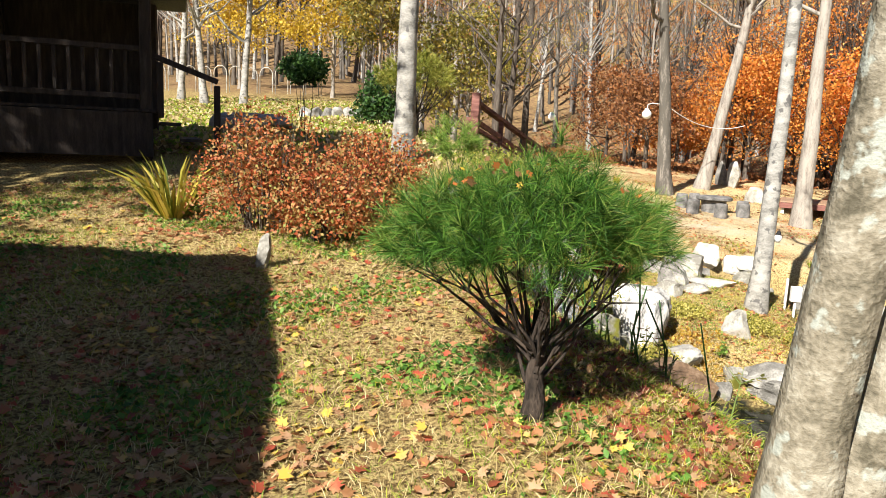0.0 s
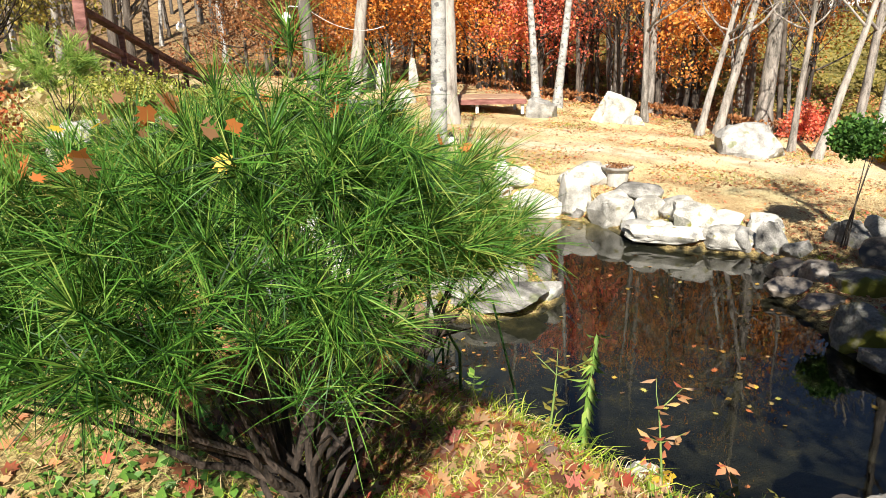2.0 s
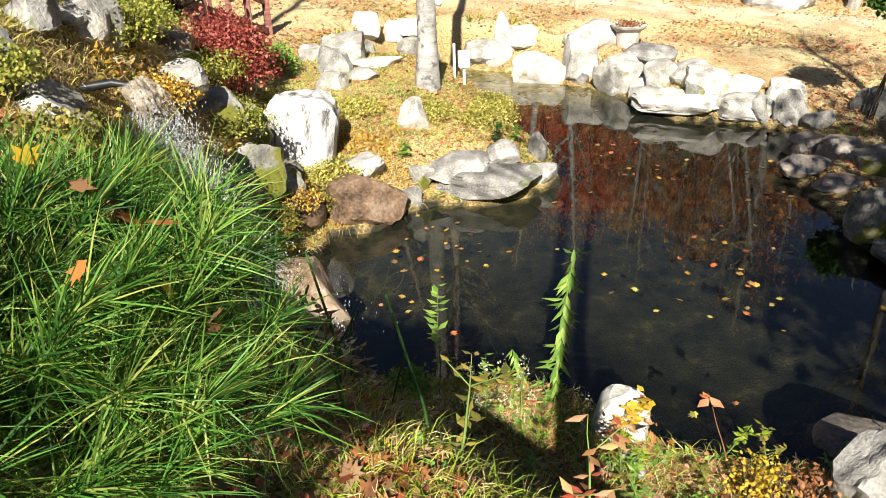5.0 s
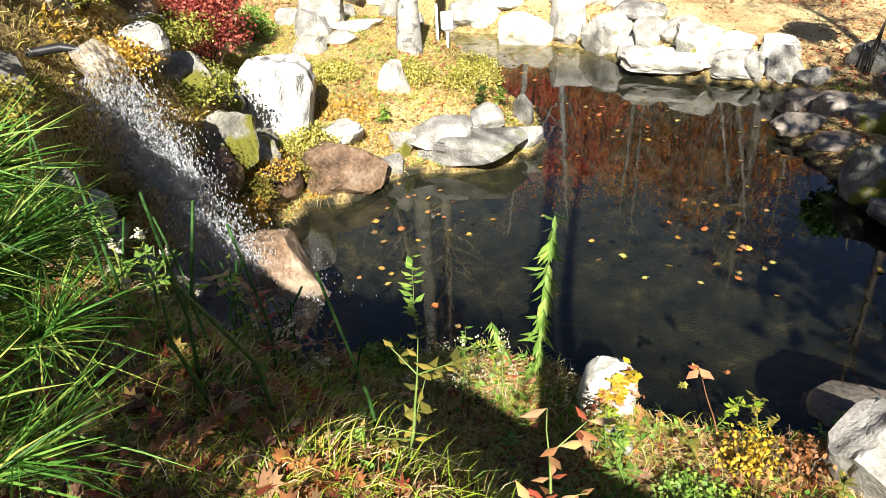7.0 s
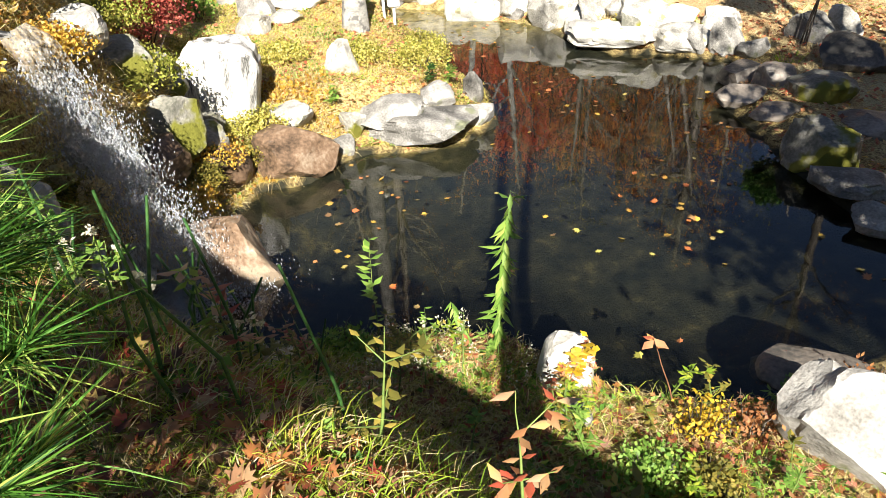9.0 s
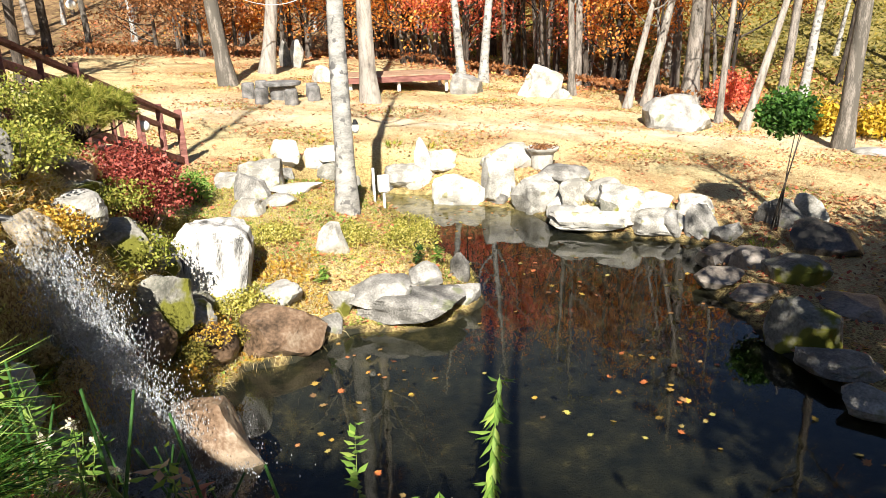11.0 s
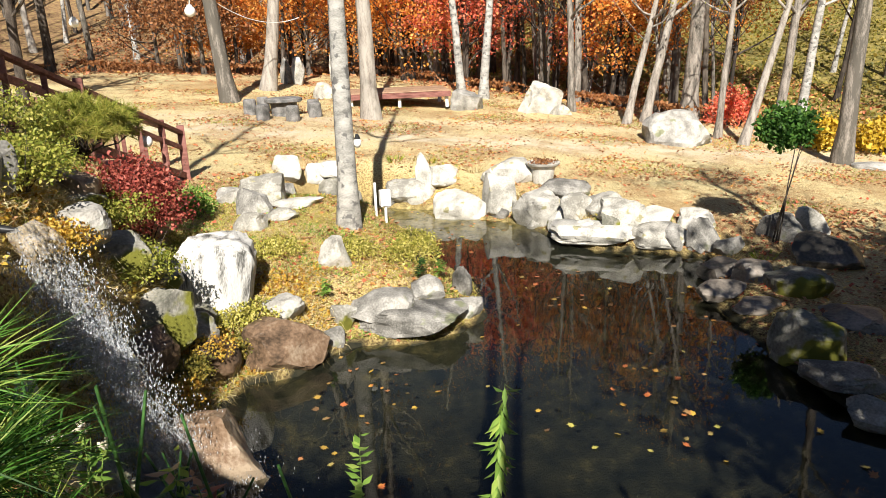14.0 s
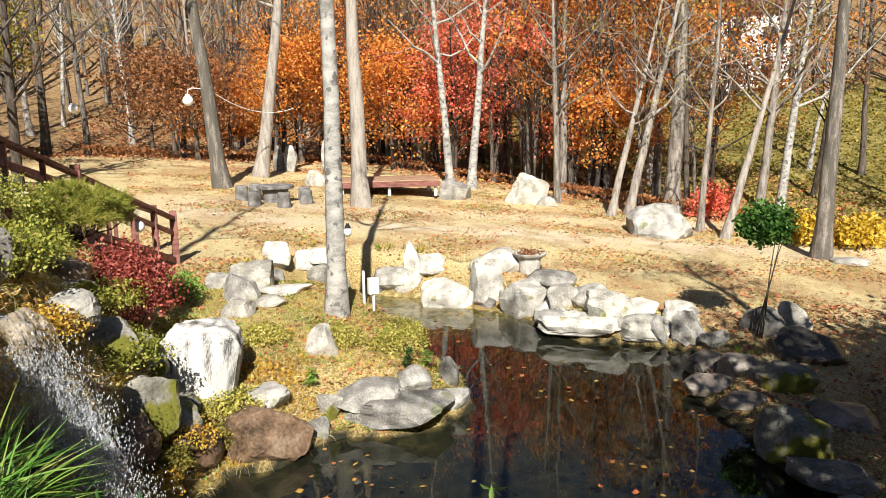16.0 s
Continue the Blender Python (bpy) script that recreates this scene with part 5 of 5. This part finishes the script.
sprig("leafy_sapling", 3.6, 10.6, g(3.6, 10.6), 0.95, (0.02, 0.03), "thin sapling with pale green leaves", LIGHT_GREEN, 30, 0.1, 104, 0.3, 0.75)
for i, (x, y, h) in enumerate(((3.75, 10.0, 0.5), (4.05, 10.1, 0.48), (3.3, 9.6, 0.4), (3.55, 9.9, 0.55), (4.3, 9.8, 0.4))):
    sprig("dried_aster", x, y, g(x, y), h, (0.04, 0.02), "dried aster with cream seed heads", OLIVE, 30, 0.06, 110 + i, 0.1, 0.5, 0.2, (CREAM, 0.02, 130), 7)
sprig("yellow_sprig", 4.62, 9.75, g(4.62, 9.75), 0.42, (0.2, 0.05), "low sprig of bright yellow leaves by a pale stone", YELLOW, 55, 0.07, 120, 0.2, 1.3, 0, None, 5, BROWN_STEM)
sprig("brown_sprig", 5.3, 9.45, g(5.3, 9.45), 0.62, (-0.2, 0.1), "thin bent stalk with a few brown leaves", DRY, 7, 0.1, 121, 0.85, 1.0, 0.2, None, 0, BROWN_STEM)
for i, (x, y, w, h, m, words) in enumerate(((5.25, 9.15, 0.22, 0.36, YELLOW, "small yellow-leaved shrub on the bank"), (4.7, 8.9, 0.24, 0.22, LIGHT_GREEN, "low bright green cushion plant"),
        (5.55, 9.05, 0.2, 0.3, RUSSET, "small russet shrub on the bank"), (6.35, 9.0, 0.22, 0.34, RUSSET, "small red-brown shrub behind a boulder"), (2.6, 9.9, 0.26, 0.3, GREEN, "dark green moss clump over the water"),
        (3.35, 10.5, 0.25, 0.2, LIGHT_GREEN, "low green cushion at the water's edge"), (4.95, 8.7, 0.2, 0.2, OLIVE, "yellow-green cushion plant on the bank"))):
    shrub("bank_shrub", x, y, g(x, y), w, w * 0.9, h, 130 + i, words, m, 1100 if m in (GREEN, LIGHT_GREEN, OLIVE) else 420, 0.034, 16, shell=0.8)
HORSETAIL = material("horsetail_stems", ((0.015, 0.05, 0.012), (0.05, 0.13, 0.03)), 12, 0.5, 0.1, stretch=(1, 1, 4))
r = np.random.default_rng(140)
for i in range(26):
    x, y = 2.25 + r.uniform(-0.25, 0.75), 8.3 + r.uniform(-0.2, 0.9)
    ob = part("horsetail", tube([(0, 0, -0.04), (r.normal(0, 0.02), r.normal(0, 0.02), 0.2), (r.normal(0, 0.06), r.normal(0, 0.06), r.uniform(0.3, 0.6))], [0.006, 0.0055, 0.004], 6), HORSETAIL, smooth_faces=True)
    ob.matrix_world = pose(x, y, g(x, y))
    tagged(ob, "upright dark green horsetail stem on the bank", "plant", "horsetails on the bank")
for i in range(22):
    x, y = 2.2 + r.uniform(-0.2, 0.7), 8.6 + r.uniform(-0.3, 1.0)
    sprig("white_aster", x, y, g(x, y), r.uniform(0.2, 0.34), (r.normal(0, 0.05), r.normal(0, 0.05)), "faded white aster flower on a thin stem", GRASS, 6, 0.05, 150 + i, 0.1, 0.4, 0, (CREAM, 0.008, 26))
TAN_HEAD = foliage("tan_flower_heads", (0.3, 0.22, 0.1), (0.48, 0.38, 0.18), (0.55, 0.48, 0.26))
for i, (x, y, z, rad) in enumerate(((1.9, 12.1, -1.14, 0.12), (1.72, 12.2, -0.98, 0.08))):
    ob = sprig("hydrangea", x, y, g(x, y), z - g(x, y), (0.02, 0.02), "dried tan hydrangea flower ball on a stem", OLIVE, 8, 0.09, 180 + i, 0.2, 0.9, 0.2)
    q = r.normal(size=(420, 3))
    q = q / np.linalg.norm(q, axis=1)[:, None] * rad * r.uniform(0.85, 1, (420, 1))
    part("flower_head", leaves(r, q + (0.02, 0.02, z - g(x, y)), 0.03), TAN_HEAD, ob)

# ---- waterfall ----
foam = material("falling_water", ((0.8, 0.84, 0.88), (0.93, 0.95, 0.97)), 12, 0.12, 0.3)
foam.node_tree.nodes["Principled BSDF"].inputs["Transmission Weight"].default_value = 0.75
fall = thing("waterfall", 2.02, 12.2, -1.02, "clear water spilling over rocks into the pond", "waterfall")
def drops(places, size):
    """Water drops: small eight-sided beads, drawn out downwards."""
    n = len(places)
    proto = np.array(((1, 0, 0), (0, 1, 0), (-1, 0, 0), (0, -1, 0), (0, 0, 3.2), (0, 0, -2.4)))
    f = np.array([(i, (i + 1) % 4, 4) for i in range(4)] + [((i + 1) % 4, i, 5) for i in range(4)])
    v = places[:, None] + proto[None] * (size * r.uniform(0.4, 1.5, (n, 1, 1)))
    return v.reshape(-1, 3), (np.arange(n)[:, None, None] * 6 + f[None]).reshape(-1, 3)


TOP = np.array((1.72, 12.42, 0.04)) - (2.02, 12.2, -1.02)
LIP = np.array((1.96, 12.4, -0.66)) - (2.02, 12.2, -1.02)
FOOT = np.array((2.2, 12.3, -1.42)) - (2.02, 12.2, -1.02)
POOL = np.array((2.42, 12.3, -2.27)) - (2.02, 12.2, -1.02)


def gush(a, b, wide_a, wide_b, rows, cols, bulge, seed):
    """A broad tongue of water from a to b: arched, ridged lengthwise, torn at its lower edge."""
    rr = np.random.default_rng(seed)
    k, u = np.meshgrid(np.linspace(0, 1, rows), np.linspace(-1, 1, cols), indexing="ij")
    way = (b - a) / np.linalg.norm(b - a)
    side = np.cross(way, (0.2, -1.0, 0.3))
    side /= np.linalg.norm(side)
    out = np.cross(side, way)
    out = out if out[1] < 0 else -out
    ridge = sum(np.sin(u * f + p + 2.0 * k * np.sin(q + 3 * k)) / f for f, p, q in ((3.1, 0.4, 1.0), (7.3, 2.0, 0.3), (15.0, 1.0, 2.0)))
    rough = rr.normal(0, 0.012, k.shape)
    wide = (wide_a + (wide_b - wide_a) * k) * (1 + 0.12 * np.sin(9 * k + u))
    lift = bulge * np.sin(np.pi * np.minimum(1, k * 1.1 + 0.05)) * (1 - 0.8 * u * u) + 0.12 * ridge * (0.4 + k) + rough * (1 + 2 * k)
    sag = k * k * 0.06 - 0.09 * np.sin(np.pi * k)
    p = a + k[..., None] * (b - a) + (u * wide)[..., None] * side + lift[..., None] * out - sag[..., None] * np.array((0, 0, 1.0))
    p[-1] += rr.normal(0, (0.02, 0.02, 0.05), (cols, 3))
    i, j = np.meshgrid(np.arange(rows - 1), np.arange(cols - 1), indexing="ij")
    keep = (rr.uniform(0, 1, i.shape) > smooth(0.3, 1.0, (i + 1) / rows) * 0.9).ravel()
    f = np.stack([i * cols + j, i * cols + j + 1, (i + 1) * cols + j + 1, (i + 1) * cols + j], -1).reshape(-1, 4)[keep]
    return p.reshape(-1, 3), f


def strands(a, b, wide_a, wide_b, count, thick):
    """Torn threads of falling water."""
    out = []
    for _ in range(count):
        u, k = r.uniform(-1, 1), r.uniform(0, 0.75)
        n = int(r.integers(5, 9))
        kk = k + np.linspace(0, r.uniform(0.08, 0.26), n)
        line = a + kk[:, None] * (b - a) + np.outer(u * (wide_a + (wide_b - wide_a) * kk), (0.95, 0.1, 0.12)) + np.cumsum(r.normal(0, 0.008, (n, 3)), 0)
        out.append(tube(line, thick * r.uniform(0.5, 1.5) * np.sin(np.linspace(0.2, math.pi - 0.15, n)), 6))
    return out


silt = material("silty_water", ((0.3, 0.27, 0.23), (0.5, 0.47, 0.42), (0.8, 0.79, 0.77)), 9, 0.1, 0.5, detail=30)
silt.node_tree.nodes["Principled BSDF"].inputs["Transmission Weight"].default_value = 0.7
part("gush", gush(TOP, LIP, 0.1, 0.24, 44, 34, 0.16, 7), silt, fall, "grey-brown silty gush from the hose", smooth_faces=True)
part("stream", join(*strands(TOP + (0.12, -0.1, -0.3), LIP + (0, -0.1, 0), 0.14, 0.2, 50, 0.008), *strands(LIP, FOOT, 0.18, 0.24, 150, 0.009), *strands(FOOT, POOL, 0.22, 0.32, 120, 0.007)), foam, fall, smooth_faces=True)
q = []
for a, b, wide, n in ((TOP + (0.1, -0.08, -0.25), LIP + (0, -0.1, 0), 0.2, 2600), (LIP, FOOT, 0.24, 6500), (FOOT, POOL, 0.32, 6000)):
    k = r.uniform(0, 1, (n, 1))
    q.append(a + k * (b - a) + r.normal(0, 1, (n, 3)) * (wide * 0.6, 0.1, 0.06))
q = np.concatenate(q + [POOL + (-0.08, -0.12, 0.02) + r.normal(0, (0.3, 0.34, 0.016), (11000, 3)), POOL + (-0.05, -0.1, 0.1) + np.abs(r.normal(0, (0.3, 0.2, 0.16), (500, 3))) * r.choice((-1, 1), (500, 3)) * (1, 1, 0.4)])
part("spray", drops(q[q[:, 2] > -1.3], 0.0046), foam, fall)
hose = thing("water_pipe", 1.6, 12.42, 0.03, "black hose with a grey collar that feeds the waterfall", "pipe")
part("hose", tube([(-0.75, 0.1, -0.12), (-0.3, 0.04, -0.03), (-0.02, 0, 0.0), (0.1, -0.04, -0.02)], [0.035, 0.035, 0.034, 0.02], 10), BLACK_METAL, hose, smooth_faces=True)
part("collar", tube([(-0.42, 0.06, -0.05), (-0.36, 0.05, -0.04)], [0.042, 0.042], 12), GREY_ROOF, hose)

# ---- lamps, signs, small things ----
bulb_glass = material("white_globe_glass", ((0.75, 0.75, 0.72), (0.85, 0.85, 0.83)), 5, 0.25, 0)
def globe(x, y, z, rad, words):
    ob = thing("globe_lamp", x, y, z, words, "lamp", group="white globe lamps")
    part("globe", turned([(rad * math.sin(a), -rad * math.cos(a)) for a in np.linspace(0.2, math.pi - 0.2, 10)], 16), bulb_glass, ob, smooth_faces=True)
    part("cap", turned(((rad * 0.5, rad * 0.8), (rad * 0.45, rad * 1.15), (rad * 0.2, rad * 1.2)), 12), WHITE_PAINT, ob)
    return ob


lamp = globe(4.05, 31.4, 2.15, 0.17, "white globe lamp on a bracket from a tree")
part("bracket", tube([(0, 0, 0.2), (0.02, 0, 0.34), (0.15, 0.02, 0.4), (0.62, 0.1, 0.36)], [0.015, 0.015, 0.015, 0.015], 6), WHITE_PAINT, lamp)
globe(0.5, 34.3, 1.98, 0.16, "white globe lamp on a cable among bare trees")
lamp = globe(2.47, 19.6, -0.32, 0.1, "white lamp on the stair railing")
part("bracket", tube([(0, 0, 0.1), (0.0, 0, 0.16), (-0.06, 0.0, 0.18)], [0.01, 0.01, 0.01], 6), WHITE_PAINT, lamp)
for a, b, sag in (((4.7, 31.5, 2.52), (7.9, 33.9, 1.95), 0.4),):
    s = np.linspace(0, 1, 16)[:, None]
    line = np.array(a) + (np.array(b) - np.array(a)) * s - np.array((0, 0, 1)) * sag * 4 * s * (1 - s)
    tagged(part("cable", tube(line, np.full(16, 0.014), 5), WHITE_PAINT), "thin white lamp cable slung between trees", "cable")
lantern = thing("tree_lantern", 5.42, 17.1, -0.35, "small white lantern fixed to the pale tree", "lamp")
part("cap", turned(((0.035, 0.16), (0.05, 0.13), (0.02, 0.2)), 10), BLACK_METAL, lantern)
part("glass", turned(((0.03, 0.0), (0.06, 0.05), (0.06, 0.1), (0.035, 0.13)), 10), bulb_glass, lantern, smooth_faces=True)
part("bracket", box(-0.12, -0.01, 0.05, 0.0, 0.01, 0.07, 0.002), BLACK_METAL, lantern)
post = thing("feeder_post", 5.95, 18.2, g(5.95, 18.2) - 0.05, "white stake with a small white box by the water", "post")
part("stake", box(-0.02, -0.02, -0.1, 0.02, 0.02, 0.62, 0.004), WHITE_PAINT, post)
part("box", box(0.08, -0.06, 0.2, 0.26, 0.06, 0.48, 0.008), WHITE_PAINT, post)
part("box_stem", box(0.15, -0.02, -0.1, 0.19, 0.02, 0.2, 0.004), WHITE_PAINT, post)
bowl = thing("stone_bowl", 9.75, 19.2, g(9.75, 19.2) + 0.28, "shallow stone bowl of red plants on the shore stones", "bowl")
part("basin", turned(((0.2, -0.3), (0.24, 0.0), (0.33, 0.08), (0.35, 0.12), (0.3, 0.12), (0.28, 0.09)), 18), PALE_STONE, bowl)
part("planting", leaves(r, r.normal(0, (0.12, 0.12, 0.02), (260, 3)) + (0, 0, 0.14), 0.05), RUSSET, bowl)
marker = part("marker_stone", rock_mesh("marker_stone", 977, 0.1, 0.09, 0.25, PALE_STONE, 10, 0.08, 0.3), None)
marker.matrix_world = pose(0.0, 9.0, g(0, 9.0), 0, 8, 20)
tagged(marker, "small upright white stone at the hedge's foot", "stone")
for i, (x, y, w, h) in enumerate(((8.2, 36.6, 0.55, 1.1), (7.75, 36.9, 0.5, 1.05), (9.9, 37.5, 0.4, 1.3))):
    ob = part("standing_stone", rock_mesh("standing_stone", 991 + i, w, w * 0.8, h, PALE_STONE if i != 1 else STONE, 9, 0.06, 0.15), None)
    ob.matrix_world = pose(x, y, g(x, y))
    tagged(ob, "upright stone under the leaning trees", "stone", "standing stones under the trees")
slab = part("stone_bench", rock_mesh("stone_bench", 1003, 1.5, 0.7, 0.28, STONE, 6, 0.05, 0.4), None)
slab.matrix_world = pose(-3.9, 16.6, g(-3.9, 16.6), 0, 0, 10)
tagged(slab, "flat grey stone slab on the grass", "stone")
for i in range(13):
    x = -6.2 + i * 0.32
    ob = part("wall_stone", rock_mesh("wall_stone", 1010 + i, 0.4, 0.35, 0.32, STONE, 8, 0.08, 0.4), None)
    ob.matrix_world = pose(x, 24.6 + 0.05 * i, g(x, 24.6 + 0.05 * i), 0, 0, i * 33)
    tagged(ob, "grey field stone in a low garden wall", "stone", "stones of the low garden wall")
for i in range(12):
    x, y = -20.5 + i * 0.8, 39.0 + 0.15 * i
    s = np.linspace(0, math.pi, 9)
    ob = part("fence_hoop", tube([(-0.36, 0, -0.1)] + [(-0.36 * math.cos(a), 0, 1.0 + 0.36 * math.sin(a)) for a in s] + [(0.36, 0, -0.1)], np.full(11, 0.025), 5), PALE_STONE)
    ob.matrix_world = pose(x, y, g(x, y))
    tagged(ob, "white arched metal fence hoop at the yard's edge", "fence", "hoops of the yard fence")
for i, (x, y, h, m, words) in enumerate(((-18.5, 44, 6, YELLOW, "bright yellow tree behind the yard"), (-6.7, 33.5, 6.5, OLIVE, "yellow-green tree behind the yard"), (-10.8, 39, 7, YELLOW, "yellow-leaved tree behind the yard"), (-3.5, 37, 6.5, OLIVE, "yellow-green tree behind the lawn"))):
    tree("garden_tree", x, y, h, 0.1, 200 + i, BARK, words, (0, 0), 28, 0.2, m, 8000, 0.16, 0.55, long=0.5)
for i, (x, y, l) in enumerate(((-13.5, 31.5, -0.1), (-12.3, 32.5, 0.08), (-15.5, 33, 0.05), (-1.2, 29.8, 0.0), (-1.0, 31.5, 0.02))):
    tree("yard_tree", x, y, 10, 0.16, 210 + i, PALE_BARK if i < 3 else DARK_BARK, "pale bare tree in the upper yard" if i < 3 else "dark straight tree behind the steps", (l, 0), 22, 0.25, RUSSET, 200, 0.1, 0.5, long=0.4)

# ---- white house on the slope ----
villa = thing("white_house", 49.5, 53.0, g(49.5, 53.0), "white two-storey house with a brown roof above the wood", "house", -35)
part("wall", box(-3.0, 0, -2.0, 3.0, 6, 6.5, 0.03), WHITE_PAINT, villa)
rf = bmesh.new()
vs = [rf.verts.new(p) for p in ((-3.6, -0.6, 6.4), (3.6, -0.6, 6.4), (3.6, 6.6, 6.4), (-3.6, 6.6, 6.4), (0, -0.6, 8.8), (0, 6.6, 8.8))]
for f in ((0, 1, 4), (1, 2, 5, 4), (2, 3, 5), (3, 0, 4, 5), (3, 2, 1, 0)):
    rf.faces.new([vs[i] for i in f])
part("roof", rf, ROOF_TILE, villa)
for x, z in ((-1.9, 0.6), (0.8, 0.6), (-1.9, 3.6), (0.8, 3.6)):
    w = part("window", box(x, -0.05, z, x + 1.1, 0.05, z + 1.5, 0.01), WHITE_PAINT, villa)
    part("pane", box(x + 0.07, -0.07, z + 0.07, x + 1.03, -0.052, z + 1.43, 0), BLACK_METAL, w)
part("deck", box(-6, -3.0, -0.6, 4, -0.1, -0.4, 0.01), DARK_WOOD, villa)
part("rail", box(-6, -3.0, 0.55, 4, -2.9, 0.65, 0.01), BLACK_METAL, villa)
for i in range(34):
    part("baluster", box(-6 + i * 0.3, -2.98, -0.4, -5.95 + i * 0.3, -2.92, 0.55, 0), BLACK_METAL, villa)

# ---- dense unseen evergreens added behind the walker, to shade the near shore ----
for i, (x, y, h) in enumerate(((8.6, 5.2, 7.5), (11.6, 6.4, 6.4), (14.5, 8.5, 5.4), (6.9, 5.2, 7.5))):
    tree("evergreen_tree", x, y, h, 0.17, 230 + i, DARK_BARK, "dense unseen evergreen added to shade the near shore", (0, 0), 36, 0.22, GREEN, 15000 if i < 3 else 5000, 0.17, 0.6, long=0.42)

# ---- weeds that stand up from the near bank ----
r = np.random.default_rng(260)
n = 0
while n < 60:
    x, y = r.uniform(2.3, 6.2), r.uniform(7.6, 10.6)
    d, side = away(np.array(x), np.array(y), EDGE, False)
    if side < 0 or d < 0.2 or in_pond(np.array(x), np.array(y)):
        continue
    m, words = ((GRASS, "tall green weed on the near bank"), (OLIVE, "yellowing weed on the near bank"), (LIGHT_GREEN, "leafy green weed on the near bank"), (FALLEN, "withered red-brown weed on the near bank"))[n % 4]
    sprig("weed", x, y, g(x, y), r.uniform(0.18, 0.42), (r.normal(0, 0.08), r.normal(0, 0.08)), words, m, 34, 0.06, 270 + n, 0.1, 0.6, 0.1, None, 4)
    n += 1
for i, (x, y, w, h, m, words) in enumerate(((1.55, 13.4, 0.45, 0.4, GOLD_NEEDLES, "yellow-green juniper cushion beside the waterfall"), (2.35, 14.1, 0.42, 0.4, GOLD_NEEDLES, "yellow-green juniper cushion over the bank stones"), (2.95, 15.6, 0.4, 0.35, GOLD_NEEDLES, "yellow-green cushion behind the white boulder"),
        (1.15, 15.0, 0.6, 0.45, GOLD_NEEDLES, "spreading yellow-green juniper on the bank"), (0.95, 14.0, 0.55, 0.42, GOLD_NEEDLES, "spreading yellow-green juniper on the bank"), (2.1, 14.75, 0.5, 0.36, GOLD_NEEDLES, "yellow-green juniper cushion below the red maple"), (2.75, 15.75, 0.5, 0.3, MOSSY, "mossy cushion behind the white boulder"), (1.75, 13.2, 0.36, 0.3, GOLDEN, "golden dry fern clump beside the waterfall"), (2.75, 14.1, 0.4, 0.3, GOLDEN, "golden dry fern clump below the white boulder"), (3.35, 14.75, 0.4, 0.26, MOSSY, "yellow-green weed cushion on the islet"), (2.45, 13.35, 0.34, 0.3, GOLDEN, "golden dry fern clump over wet stones"),
        (5.7, 15.6, 0.45, 0.3, MOSSY, "yellow-green weed cushion on the islet"), (6.0, 16.5, 0.4, 0.3, MOSSY, "yellow-green weed cushion on the islet"), (4.9, 15.9, 0.4, 0.24, MOSSY, "yellow-green weed cushion on the islet"), (3.9, 16.2, 0.45, 0.22, MOSSY, "yellow-green weed cushion on the islet"), (3.3, 14.4, 0.3, 0.22, OLIVE, "tuft of golden weeds between stones"), (2.6, 13.7, 0.3, 0.25, OLIVE, "tuft of golden weeds between wet stones"))):
    shrub("bank_shrub", x, y, g(x, y), w, w * 0.85, h, 340 + i, words, m, 2600, 0.035, 14)

# ---- grass tufts between the shore stones ----
r = np.random.default_rng(400)
for i, ((ax, ay), (bx, by)) in enumerate(zip(SHORE[13:25], SHORE[14:26])):
    for k in (0.3, 0.8):
        n = math.hypot(bx - ax, by - ay)
        off = r.uniform(0.5, 1.1)
        x, y = ax + (bx - ax) * k + (by - ay) / n * off, ay + (by - ay) * k - (bx - ax) / n * off
        stalks("grass_tuft", x, y, g(x, y), "tuft of yellow-green grass between shore stones", (GRASS, IRIS, STRAW)[(i + int(k * 10)) % 3], 60, r.uniform(0.22, 0.36), 0.012, 410 + 3 * i + int(k * 10), 1.6)
# green plants that hang over the rocks of the islet
for i, (x, y) in enumerate(((5.55, 15.0), (5.9, 15.2), (3.3, 15.7), (6.3, 16.4), (4.3, 15.0))):
    sprig("islet_weed", x, y, g(x, y), 0.28, (0.05, -0.05), "green fern-like weed on the islet's edge", (GREEN, LIGHT_GREEN, CLOVER)[i % 3], 70, 0.08, 440 + i, 0.1, 0.7, 0.2, None, 7)

for i, (x, y) in enumerate(((1.35, 11.6), (1.65, 12.4), (1.05, 12.8), (1.2, 11.0), (1.5, 10.7))):
    shrub("bank_shrub", x, y, g(x, y), 0.3, 0.28, 0.26, 360 + i, "yellow-green moss cushion on the stony bank", (GOLD_NEEDLES, OLIVE, MOSSY)[i % 3], 2200, 0.03, 10)
